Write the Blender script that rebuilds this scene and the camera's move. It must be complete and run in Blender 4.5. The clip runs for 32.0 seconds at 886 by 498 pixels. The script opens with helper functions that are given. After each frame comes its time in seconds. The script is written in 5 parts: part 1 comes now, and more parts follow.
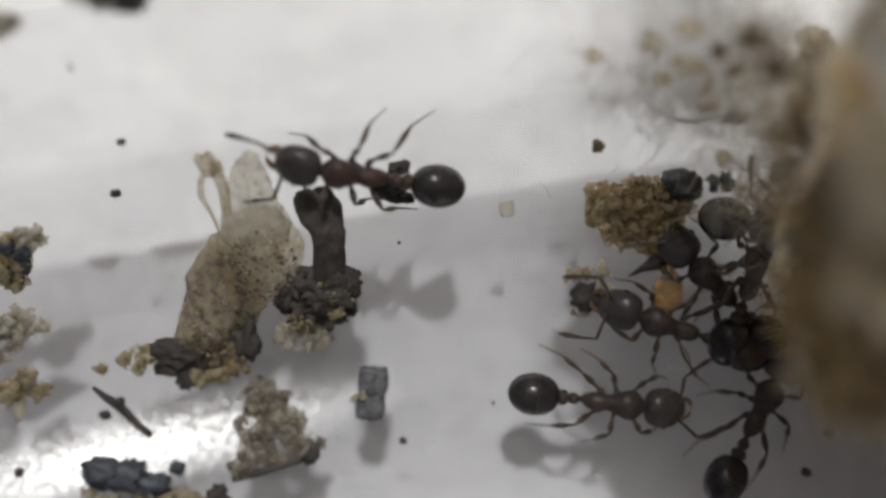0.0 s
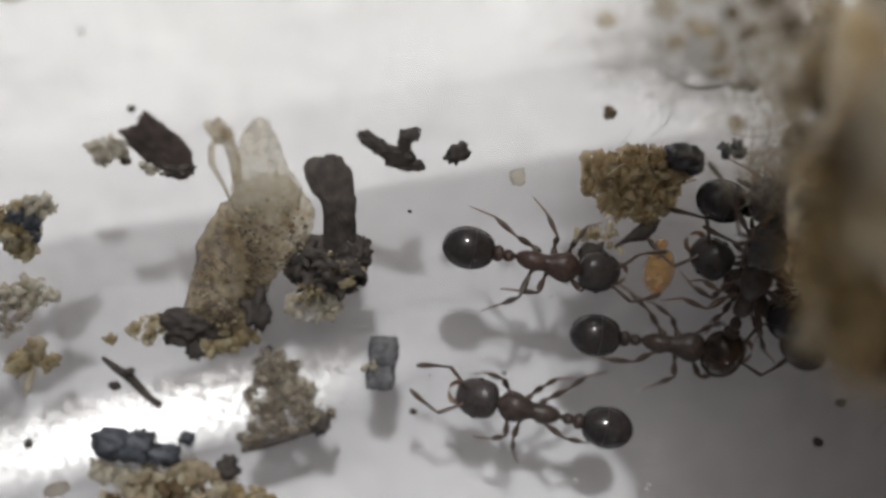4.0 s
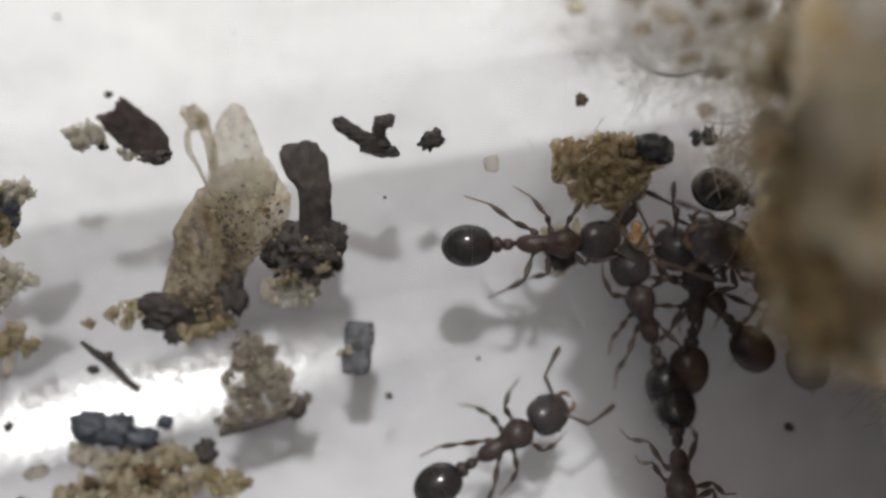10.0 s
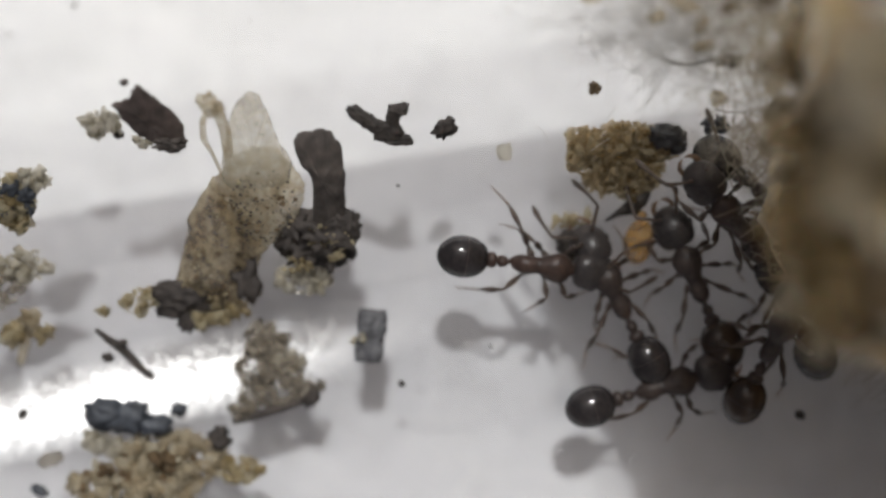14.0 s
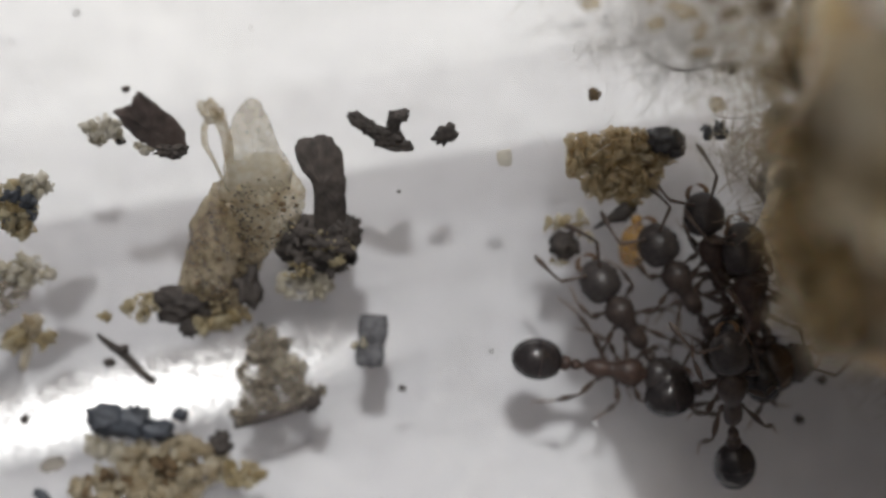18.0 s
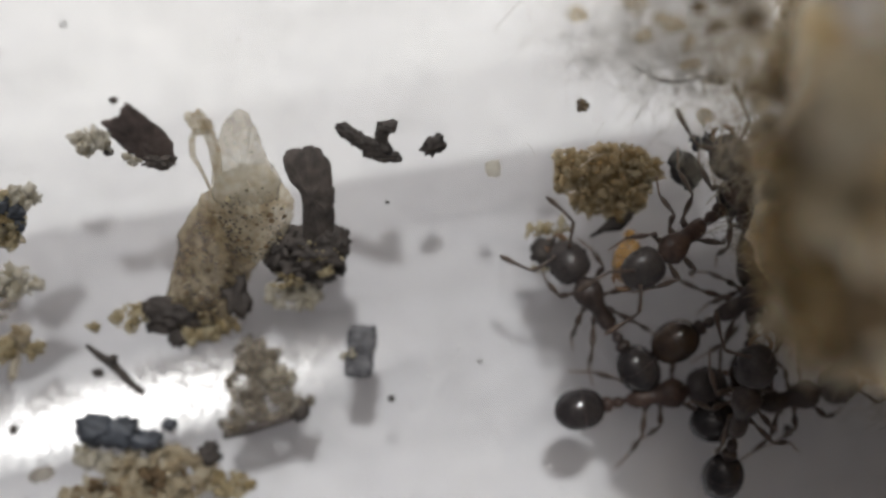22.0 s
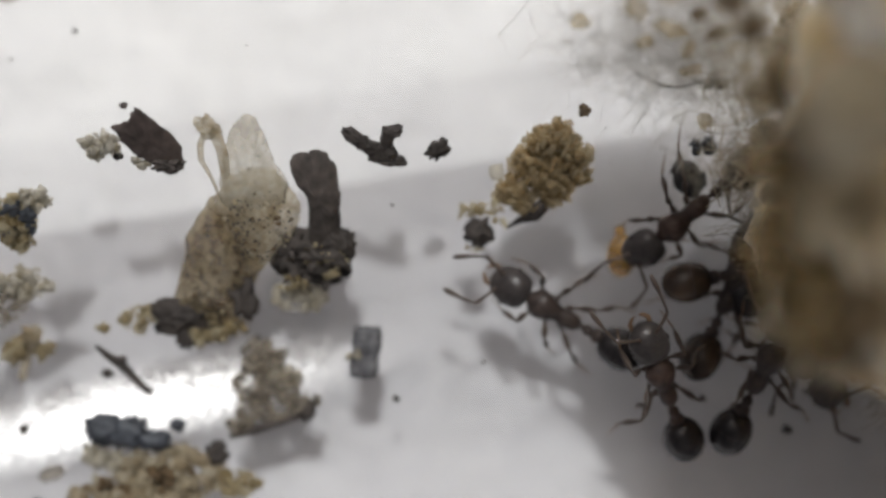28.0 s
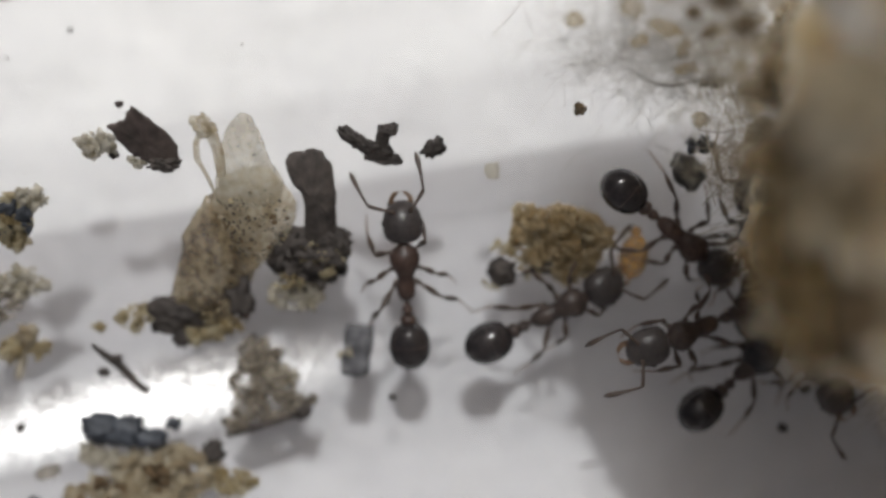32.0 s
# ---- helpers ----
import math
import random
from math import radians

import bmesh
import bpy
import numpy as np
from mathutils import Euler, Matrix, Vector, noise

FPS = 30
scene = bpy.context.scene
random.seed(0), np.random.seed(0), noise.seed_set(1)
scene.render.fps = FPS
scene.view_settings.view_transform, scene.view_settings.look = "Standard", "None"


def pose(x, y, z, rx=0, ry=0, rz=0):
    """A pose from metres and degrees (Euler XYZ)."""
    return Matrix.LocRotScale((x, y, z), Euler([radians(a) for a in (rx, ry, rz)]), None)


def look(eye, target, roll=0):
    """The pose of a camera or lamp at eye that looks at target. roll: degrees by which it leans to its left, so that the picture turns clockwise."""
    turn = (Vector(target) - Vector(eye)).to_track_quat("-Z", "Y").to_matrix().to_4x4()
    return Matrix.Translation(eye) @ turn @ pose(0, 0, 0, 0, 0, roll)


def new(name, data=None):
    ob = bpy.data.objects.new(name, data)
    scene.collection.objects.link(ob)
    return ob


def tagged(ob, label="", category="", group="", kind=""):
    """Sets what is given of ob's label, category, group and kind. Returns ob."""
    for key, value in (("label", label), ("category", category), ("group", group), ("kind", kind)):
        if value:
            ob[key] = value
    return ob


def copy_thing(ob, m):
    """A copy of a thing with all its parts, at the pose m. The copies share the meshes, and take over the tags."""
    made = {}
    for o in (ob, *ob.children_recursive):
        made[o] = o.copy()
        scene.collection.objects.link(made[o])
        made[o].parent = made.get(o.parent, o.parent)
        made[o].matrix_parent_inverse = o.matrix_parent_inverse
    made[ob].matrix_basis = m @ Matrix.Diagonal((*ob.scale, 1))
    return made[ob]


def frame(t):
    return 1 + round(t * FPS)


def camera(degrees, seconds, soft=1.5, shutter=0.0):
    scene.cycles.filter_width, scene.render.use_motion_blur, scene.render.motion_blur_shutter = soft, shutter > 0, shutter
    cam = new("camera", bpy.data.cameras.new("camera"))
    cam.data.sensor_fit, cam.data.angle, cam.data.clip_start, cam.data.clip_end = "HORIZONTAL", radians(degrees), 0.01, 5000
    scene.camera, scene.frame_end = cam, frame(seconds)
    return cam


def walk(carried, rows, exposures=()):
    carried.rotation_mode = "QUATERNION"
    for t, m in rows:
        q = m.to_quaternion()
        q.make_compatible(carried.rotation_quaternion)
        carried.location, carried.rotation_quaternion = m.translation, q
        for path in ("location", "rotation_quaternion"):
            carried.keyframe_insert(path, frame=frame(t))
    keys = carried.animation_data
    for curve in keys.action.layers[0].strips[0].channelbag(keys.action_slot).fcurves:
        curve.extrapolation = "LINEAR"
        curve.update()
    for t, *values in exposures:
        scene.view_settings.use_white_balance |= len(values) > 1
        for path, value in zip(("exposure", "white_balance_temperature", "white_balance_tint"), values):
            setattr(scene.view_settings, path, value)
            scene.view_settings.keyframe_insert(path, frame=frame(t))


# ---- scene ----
MM = 0.001  # the plan is drawn in millimetres

# ---- the camera: hand-held just above the tube, looking straight down ----
cam = camera(36.0, 32.0, soft=2.8)
PATH = [
    (0, -0.116, 0.530, 22.22, 0.00), (0.5, -0.061, 0.538, 22.22, 0.00), (1, -0.061, 0.423, 22.22, 0.00), (1.5, -0.028, 0.228, 22.22, 0.00),
    (2, -0.091, 0.027, 22.22, 0.00), (2.5, -0.145, 0.056, 22.22, 0.00), (4.5, -0.286, 0.074, 22.14, -0.08), (5, -0.113, -0.106, 22.33, -0.06),
    (5.5, 0.189, -0.074, 22.34, 0.03), (6, 0.148, 0.088, 22.27, -0.00), (6.5, 0.095, 0.108, 22.34, -0.06), (7, 0.026, -0.157, 22.39, -0.05),
    (7.5, -0.063, -0.257, 22.40, 0.08), (8, -0.151, -0.224, 22.40, 0.06), (8.5, -0.085, 0.000, 22.40, 0.09), (9, -0.137, -0.174, 22.41, 0.07),
    (9.5, -0.044, -0.189, 22.44, 0.03), (10, 0.101, -0.136, 22.38, 0.03), (10.5, 0.042, -0.125, 22.39, 0.10), (11, -0.071, -0.031, 22.50, 0.12),
    (11.5, -0.239, -0.071, 22.51, 0.10), (12, -0.271, -0.218, 22.44, 0.14), (12.5, -0.227, -0.235, 22.49, 0.16), (13, -0.252, -0.300, 22.48, 0.12),
    (13.5, -0.086, -0.314, 22.48, 0.07), (15.5, -0.122, -0.237, 22.54, 0.07), (16, -0.018, -0.185, 22.56, 0.03), (16.5, 0.050, -0.261, 22.54, -0.00),
    (17, -0.014, -0.117, 22.50, 0.04), (17.5, -0.064, -0.162, 22.57, 0.04), (18, -0.098, -0.232, 22.56, 0.03), (18.5, -0.049, -0.110, 22.53, 0.04),
    (19, 0.000, 0.000, 22.50, 0.00), (19.5, 0.114, 0.030, 22.53, 0.08), (20, 0.156, 0.049, 22.52, 0.01), (20.5, 0.105, -0.066, 22.54, -0.05),
    (21, 0.093, -0.026, 22.54, -0.07), (21.5, 0.038, -0.093, 22.56, -0.03), (22, 0.071, -0.073, 22.55, 0.04), (22.5, 0.064, -0.098, 22.56, -0.07),
    (23, 0.111, -0.059, 22.55, 0.01), (23.5, 0.095, -0.148, 22.65, -0.01), (24, 0.091, -0.090, 22.61, -0.02), (24.5, 0.097, -0.054, 22.65, 0.03),
    (25, 0.165, -0.052, 22.65, 0.08), (25.5, 0.089, 0.058, 22.58, 0.07), (27.5, -0.043, 0.016, 22.73, 0.01), (28, 0.009, -0.037, 22.87, 0.04),
    (28.5, -0.123, -0.093, 22.79, 0.06), (29, -0.063, -0.030, 22.79, 0.06), (29.5, -0.115, -0.034, 22.80, -0.03), (30, -0.060, -0.019, 22.79, -0.02),
    (30.5, -0.004, 0.025, 22.83, -0.06), (31, -0.030, -0.078, 22.82, -0.01), (31.5, 0.011, -0.109, 22.88, 0.08), (32, 0.072, -0.058, 22.89, 0.01),
]
walk(cam, [(t, pose(x * MM, y * MM, z * MM, 0, 0, turn)) for t, x, y, z, turn in PATH],
     exposures=[(0, -0.18, 6320, 5), (2, -0.03, 6320, 5), (5, -0.01, 6320, 5), (8, 0.09, 6320, 5), (13, 0.1, 6320, 5), (17, 0.06, 6320, 5), (19, 0.01, 6320, 5), (32, 0.03, 6320, 5)])
cam.data.dof.use_dof = True
cam.data.dof.focus_distance = 19.7 * MM
cam.data.dof.aperture_fstop = 42.0

# ---- daylight: a clear sky and one sun from the far side of the tube ----
SUN_HIGH, SUN_FROM = 62.0, 2.0
world = bpy.data.worlds.new("sky")
scene.world = world
world.use_nodes = True
sky = world.node_tree.nodes.new("ShaderNodeTexSky")
sky.sky_type, sky.sun_disc = "NISHITA", False
sky.air_density, sky.dust_density, sky.ozone_density = 0.1, 6.0, 0.2
sky.sun_elevation, sky.sun_rotation = radians(SUN_HIGH), radians(SUN_FROM)
ground_light = world.node_tree.nodes["Background"]
world.node_tree.links.new(sky.outputs[0], ground_light.inputs[0])
ground_light.inputs[1].default_value = 0.086
sun = new("sun", bpy.data.lights.new("sun", "SUN"))
sun.data.energy, sun.data.angle, sun.data.color = 2.38, radians(0.8), (1.0, 0.97, 0.94)
sun.matrix_world = look((0.02 * math.sin(radians(SUN_FROM)), 0.02 * math.cos(radians(SUN_FROM)),
                         0.02 * math.tan(radians(SUN_HIGH))), (0, 0, 0))

# ---- the tube's shape: bore 8 mm in radius, wall 1.45 mm, axis 9.4 degrees off the picture's level ----
BORE, WALL = 8.0, 1.43
TURN = radians(9.4)
AX, AY = math.cos(TURN), math.sin(TURN)          # along the tube
BX, BY = -AY, AX                                 # across it
BOTTOM = Vector((0.0, -2.8))                     # a point of its lowest line
EYE = Vector((0.0, 0.0, 22.5))


def across(x, y):
    return (x - BOTTOM.x) * BX + (y - BOTTOM.y) * BY


def along(x, y):
    return (x - BOTTOM.x) * AX + (y - BOTTOM.y) * AY


def from_tube(a, p, z):
    return Vector((BOTTOM.x + a * AX + p * BX, BOTTOM.y + a * AY + p * BY, z))


def wall_z(p, high=0.0):
    """The height of the bore's floor at p across, or of the surface that lies so high above it."""
    r = BORE - high
    p = max(0.3 - r, min(r - 0.3, p))
    return WALL + 0.02 + BORE - math.sqrt(r * r - p * p)


def on_wall(u, v, high=0.0):
    """The place under the plan's point (u, v), the plan being drawn 2 mm up, at this height above the bore's floor; and the floor's normal."""
    z = 2.0
    for _ in range(30):
        k = (EYE.z - z) / 20.5
        z = 0.5 * z + 0.5 * wall_z(across(u * k, v * k), high)
    k = (EYE.z - z) / 20.5
    r = BORE - high
    tilt = math.asin(max(0.3 - r, min(r - 0.3, across(u * k, v * k))) / r)
    n = Vector((-BX * math.sin(tilt), -BY * math.sin(tilt), math.cos(tilt)))
    return Vector((u * k, v * k, z)), n


def stand(place, n, f):
    """A pose at a place in millimetres, z along n, x along f."""
    f = (f - n * f.dot(n)).normalized()
    m = Matrix((f, n.cross(f), n)).transposed().to_4x4()
    return Matrix.Translation(place * MM) @ m


def rest(u, v, turn=0.0, lift=0.0, high=0.12):
    """A pose on the floor for a thing whose middle, so high above it, lies at (u, v); x turned by so many degrees."""
    place, n = on_wall(u, v, high)
    return stand(place - n * (high - lift), n, Vector((math.cos(radians(turn)), math.sin(radians(turn)), 0)))


def at(u, v):
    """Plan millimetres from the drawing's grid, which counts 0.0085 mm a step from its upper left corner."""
    return (u - 784) * 0.0085, (441 - v) * 0.0085

# ---- materials ----
def material(name, dark, light, grain=8.0, rough=0.6, bump=0.3, metal=0.0, spec=0.5, through_light=0.0, islands=False, clear=0.0, coat=0.0, span=(0.36, 0.66)):
    """Two tones mixed by noise at two scales (grain: bumps a millimetre), with relief; through_light: the share that shines through."""
    m = bpy.data.materials.new(name)
    m.use_nodes = True
    nt = m.node_tree
    bsdf, out = nt.nodes["Principled BSDF"], nt.nodes["Material Output"]
    tc = nt.nodes.new("ShaderNodeTexCoord")
    fine, wide = nt.nodes.new("ShaderNodeTexNoise"), nt.nodes.new("ShaderNodeTexNoise")
    fine.inputs["Scale"].default_value, fine.inputs["Detail"].default_value = grain * 1000, 5
    wide.inputs["Scale"].default_value, wide.inputs["Detail"].default_value = grain * 180, 3
    for n in (fine, wide):
        nt.links.new(tc.outputs["Object"], n.inputs["Vector"])
    add = nt.nodes.new("ShaderNodeMath")
    add.operation = "MULTIPLY_ADD"
    nt.links.new(fine.outputs[0], add.inputs[0])
    add.inputs[1].default_value = 0.5
    half = nt.nodes.new("ShaderNodeMath")
    half.operation = "MULTIPLY"
    half.inputs[1].default_value = 0.5
    nt.links.new(wide.outputs[0], half.inputs[0])
    nt.links.new(half.outputs[0], add.inputs[2])
    value = add.outputs[0]
    if islands:
        geo = nt.nodes.new("ShaderNodeNewGeometry")
        mix = nt.nodes.new("ShaderNodeMath")
        mix.operation = "MULTIPLY_ADD"
        nt.links.new(geo.outputs["Random Per Island"], mix.inputs[0])
        mix.inputs[1].default_value = 0.7
        low = nt.nodes.new("ShaderNodeMath")
        low.operation = "MULTIPLY_ADD"
        nt.links.new(value, low.inputs[0])
        low.inputs[1].default_value, low.inputs[2].default_value = 0.6, -0.15
        nt.links.new(low.outputs[0], mix.inputs[2])
        value = mix.outputs[0]
    ramp = nt.nodes.new("ShaderNodeValToRGB")
    ramp.color_ramp.elements[0].position, ramp.color_ramp.elements[1].position = (0.1, 0.9) if islands else span
    ramp.color_ramp.elements[0].color, ramp.color_ramp.elements[1].color = (*dark, 1), (*light, 1)
    nt.links.new(value, ramp.inputs[0])
    nt.links.new(ramp.outputs[0], bsdf.inputs["Base Color"])
    bsdf.inputs["Roughness"].default_value, bsdf.inputs["Metallic"].default_value = rough, metal
    bsdf.inputs["Specular IOR Level"].default_value = spec
    bsdf.inputs["Coat Weight"].default_value = coat
    if bump:
        b = nt.nodes.new("ShaderNodeBump")
        b.inputs["Strength"].default_value, b.inputs["Distance"].default_value = bump, 0.02 * MM
        nt.links.new(fine.outputs[0], b.inputs["Height"])
        nt.links.new(b.outputs[0], bsdf.inputs["Normal"])
    last = bsdf.outputs[0]
    if through_light:
        t = nt.nodes.new("ShaderNodeBsdfTranslucent")
        nt.links.new(ramp.outputs[0], t.inputs[0])
        mix = nt.nodes.new("ShaderNodeMixShader")
        mix.inputs[0].default_value = through_light
        nt.links.new(last, mix.inputs[1])
        nt.links.new(t.outputs[0], mix.inputs[2])
        last = mix.outputs[0]
    if clear:
        t = nt.nodes.new("ShaderNodeBsdfTransparent")
        mix = nt.nodes.new("ShaderNodeMixShader")
        mix.inputs[0].default_value = clear
        nt.links.new(last, mix.inputs[1])
        nt.links.new(t.outputs[0], mix.inputs[2])
        last = mix.outputs[0]
    nt.links.new(last, out.inputs[0])
    return m


def clear_plastic(name, tint, haze, rough, shine=0.04, smudge=0.0):
    """A clear wall: light passes with a tint, a little gloss and milky haze."""
    m = bpy.data.materials.new(name)
    m.use_nodes = True
    nt = m.node_tree
    nt.nodes.remove(nt.nodes["Principled BSDF"])
    out = nt.nodes["Material Output"]
    t = nt.nodes.new("ShaderNodeBsdfTransparent")
    t.inputs[0].default_value = (*tint, 1)
    milk = nt.nodes.new("ShaderNodeBsdfDiffuse")
    milk.inputs[0].default_value = (0.8, 0.8, 0.8, 1)
    gloss = nt.nodes.new("ShaderNodeBsdfGlossy")
    gloss.inputs["Roughness"].default_value = rough
    tc = nt.nodes.new("ShaderNodeTexCoord")
    streak = nt.nodes.new("ShaderNodeTexNoise")
    grain = nt.nodes.new("ShaderNodeMapping")
    grain.inputs["Rotation"].default_value = (0, 0, -TURN)
    grain.inputs["Scale"].default_value = (500, 5000, 2500)
    nt.links.new(tc.outputs["Object"], grain.inputs["Vector"])
    nt.links.new(grain.outputs[0], streak.inputs["Vector"])
    streak.inputs["Scale"].default_value, streak.inputs["Detail"].default_value = 1.0, 4
    amount = nt.nodes.new("ShaderNodeMapRange")
    amount.inputs["From Min"].default_value, amount.inputs["From Max"].default_value = 0.35, 0.75
    amount.inputs["To Min"].default_value, amount.inputs["To Max"].default_value = haze * 0.5, haze * 2.0
    nt.links.new(streak.outputs[0], amount.inputs[0])
    a, b = nt.nodes.new("ShaderNodeMixShader"), nt.nodes.new("ShaderNodeMixShader")
    blots, share, both = nt.nodes.new("ShaderNodeTexNoise"), nt.nodes.new("ShaderNodeMapRange"), nt.nodes.new("ShaderNodeMath")
    blots.inputs["Scale"].default_value, blots.inputs["Detail"].default_value = 900, 5
    nt.links.new(tc.outputs["Object"], blots.inputs["Vector"])
    nt.links.new(blots.outputs[0], share.inputs[0])
    share.inputs["From Min"].default_value, share.inputs["From Max"].default_value = 0.42, 0.72
    share.inputs["To Min"].default_value, share.inputs["To Max"].default_value = 0.0, smudge
    both.operation = "ADD"
    nt.links.new(amount.outputs[0], both.inputs[0])
    nt.links.new(share.outputs[0], both.inputs[1])
    nt.links.new(both.outputs[0], a.inputs[0])
    nt.links.new(t.outputs[0], a.inputs[1])
    nt.links.new(milk.outputs[0], a.inputs[2])
    b.inputs[0].default_value = shine
    nt.links.new(a.outputs[0], b.inputs[1])
    nt.links.new(gloss.outputs[0], b.inputs[2])
    nt.links.new(b.outputs[0], out.inputs[0])
    return m


def sun_glint(name, rough, shine):
    """A film added to carry the sun's highlight: fine ripples tilted to throw it upwards, glossy in spots, thinning out
    all round.
    """
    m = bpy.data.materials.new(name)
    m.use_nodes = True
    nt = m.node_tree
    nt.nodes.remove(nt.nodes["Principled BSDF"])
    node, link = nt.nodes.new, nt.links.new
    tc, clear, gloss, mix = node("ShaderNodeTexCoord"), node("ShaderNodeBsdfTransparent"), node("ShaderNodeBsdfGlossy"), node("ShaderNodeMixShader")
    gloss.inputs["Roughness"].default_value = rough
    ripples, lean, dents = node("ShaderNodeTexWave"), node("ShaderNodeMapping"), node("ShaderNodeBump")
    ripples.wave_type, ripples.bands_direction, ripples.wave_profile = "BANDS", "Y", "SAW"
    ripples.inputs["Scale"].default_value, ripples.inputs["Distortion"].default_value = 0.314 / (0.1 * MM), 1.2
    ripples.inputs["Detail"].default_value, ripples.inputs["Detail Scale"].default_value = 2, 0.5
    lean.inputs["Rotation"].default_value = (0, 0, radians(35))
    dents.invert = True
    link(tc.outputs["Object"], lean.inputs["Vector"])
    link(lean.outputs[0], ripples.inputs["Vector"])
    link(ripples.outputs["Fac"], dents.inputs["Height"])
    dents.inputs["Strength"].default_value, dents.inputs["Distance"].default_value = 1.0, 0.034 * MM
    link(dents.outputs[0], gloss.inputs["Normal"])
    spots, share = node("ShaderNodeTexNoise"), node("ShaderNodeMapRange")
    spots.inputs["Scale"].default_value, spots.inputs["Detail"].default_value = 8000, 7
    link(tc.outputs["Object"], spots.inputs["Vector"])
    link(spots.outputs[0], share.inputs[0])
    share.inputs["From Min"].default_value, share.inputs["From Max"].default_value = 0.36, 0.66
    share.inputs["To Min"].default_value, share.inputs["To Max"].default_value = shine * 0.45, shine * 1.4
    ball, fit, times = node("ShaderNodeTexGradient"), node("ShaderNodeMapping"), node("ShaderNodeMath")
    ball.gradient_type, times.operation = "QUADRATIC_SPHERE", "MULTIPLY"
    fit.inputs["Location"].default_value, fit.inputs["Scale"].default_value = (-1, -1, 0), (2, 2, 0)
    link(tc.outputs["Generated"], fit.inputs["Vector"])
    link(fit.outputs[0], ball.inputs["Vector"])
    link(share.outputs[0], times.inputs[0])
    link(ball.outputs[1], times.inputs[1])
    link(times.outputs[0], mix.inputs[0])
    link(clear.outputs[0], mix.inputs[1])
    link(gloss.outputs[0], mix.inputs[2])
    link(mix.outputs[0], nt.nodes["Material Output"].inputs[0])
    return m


def cotton_wool(name):
    """Packed cotton that light soaks into, soiled brown and ochre in clouds, most of all low down towards the nest; the
    far side is painted paler for the sun on it.
    """
    m = bpy.data.materials.new(name)
    m.use_nodes = True
    nt = m.node_tree
    node, link, bsdf = nt.nodes.new, nt.links.new, nt.nodes["Principled BSDF"]
    tc, clouds, fuzz, low, axes, add, ramp, dents = (node("ShaderNode" + k) for k in ("TexCoord", "TexNoise", "TexNoise", "MapRange", "SeparateXYZ", "Math", "ValToRGB", "Bump"))
    clouds.inputs["Scale"].default_value, clouds.inputs["Detail"].default_value = 620, 4
    fuzz.inputs["Scale"].default_value, fuzz.inputs["Detail"].default_value = 9000, 5
    for n in (clouds, fuzz):
        link(tc.outputs["Object"], n.inputs["Vector"])
    link(tc.outputs["Object"], axes.inputs[0])
    link(axes.outputs["Y"], low.inputs[0])
    # paler colour up the far side stands in for sunlight there
    low.inputs["From Min"].default_value, low.inputs["From Max"].default_value = -1.5 * MM, 3.2 * MM
    low.inputs["To Min"].default_value, low.inputs["To Max"].default_value = -0.10, 0.13
    link(clouds.outputs[0], add.inputs[0])
    link(low.outputs[0], add.inputs[1])
    link(add.outputs[0], ramp.inputs[0])
    stops = ramp.color_ramp.elements
    stops[0].position, stops[0].color = 0.34, (0.27, 0.19, 0.11, 1)
    stops[1].position, stops[1].color = 0.64, (0.86, 0.82, 0.74, 1)
    for at_, colour in ((0.42, (0.54, 0.39, 0.20, 1)), (0.51, (0.72, 0.60, 0.41, 1))):
        stops.new(at_).color = colour
    link(ramp.outputs[0], bsdf.inputs["Base Color"])
    bsdf.inputs["Roughness"].default_value, bsdf.inputs["Specular IOR Level"].default_value = 0.9, 0.1
    bsdf.inputs["Subsurface Weight"].default_value, bsdf.inputs["Subsurface Scale"].default_value = 1.0, 5.0 * MM
    bsdf.inputs["Subsurface Radius"].default_value = (1.0, 0.85, 0.65)
    link(fuzz.outputs[0], dents.inputs["Height"])
    dents.inputs["Strength"].default_value, dents.inputs["Distance"].default_value = 0.8, 0.04 * MM
    link(dents.outputs[0], bsdf.inputs["Normal"])
    return m


PAPER = material("white_paper", (0.74, 0.74, 0.75), (0.82, 0.82, 0.82), grain=3, rough=0.8, bump=0.15, spec=0.2)
TABLE = material("wooden_table", (0.22, 0.14, 0.08), (0.34, 0.22, 0.13), grain=0.3, rough=0.5)
TUBE = clear_plastic("clear_tube_wall", (0.99, 0.99, 0.99), 0.008, 0.12, 0.02)
CLEAREST = clear_plastic("clearest_tube_side", (0.995, 0.995, 0.995), 0.004, 0.12, 0.01)
FLOOR = clear_plastic("smudged_tube_floor", (0.98, 0.98, 0.985), 0.015, 0.12, 0.03, 0.075)
# greys put into the upper wall so that its shadow grades off over the paper
SHADE_TINTS = [clear_plastic("shade_tinted_wall", (k, k, k + 0.01), 0.01, 0.3, 0.02) for k in (0.67, 0.75, 0.81, 0.855, 0.905)]
# made-up film whose gloss stands in for the sun's highlight on the tube
SUN_GLINT = sun_glint("sun_glint", 0.36, 1.1)
SHELL = material("black_cuticle", (0.019, 0.017, 0.018), (0.044, 0.037, 0.036), grain=14, rough=0.11, bump=0.06, spec=0.42)
BANDED = material("brown_banded_cuticle", (0.028, 0.019, 0.015), (0.095, 0.062, 0.040), grain=3, rough=0.16, bump=0.06, spec=0.4)
RED_THORAX = material("reddish_cuticle", (0.038, 0.025, 0.021), (0.090, 0.057, 0.046), grain=14, rough=0.36, bump=0.35, spec=0.28)
HEADSHELL = material("black_brown_cuticle", (0.030, 0.027, 0.028), (0.066, 0.056, 0.053), grain=16, rough=0.28, bump=0.25, spec=0.28)
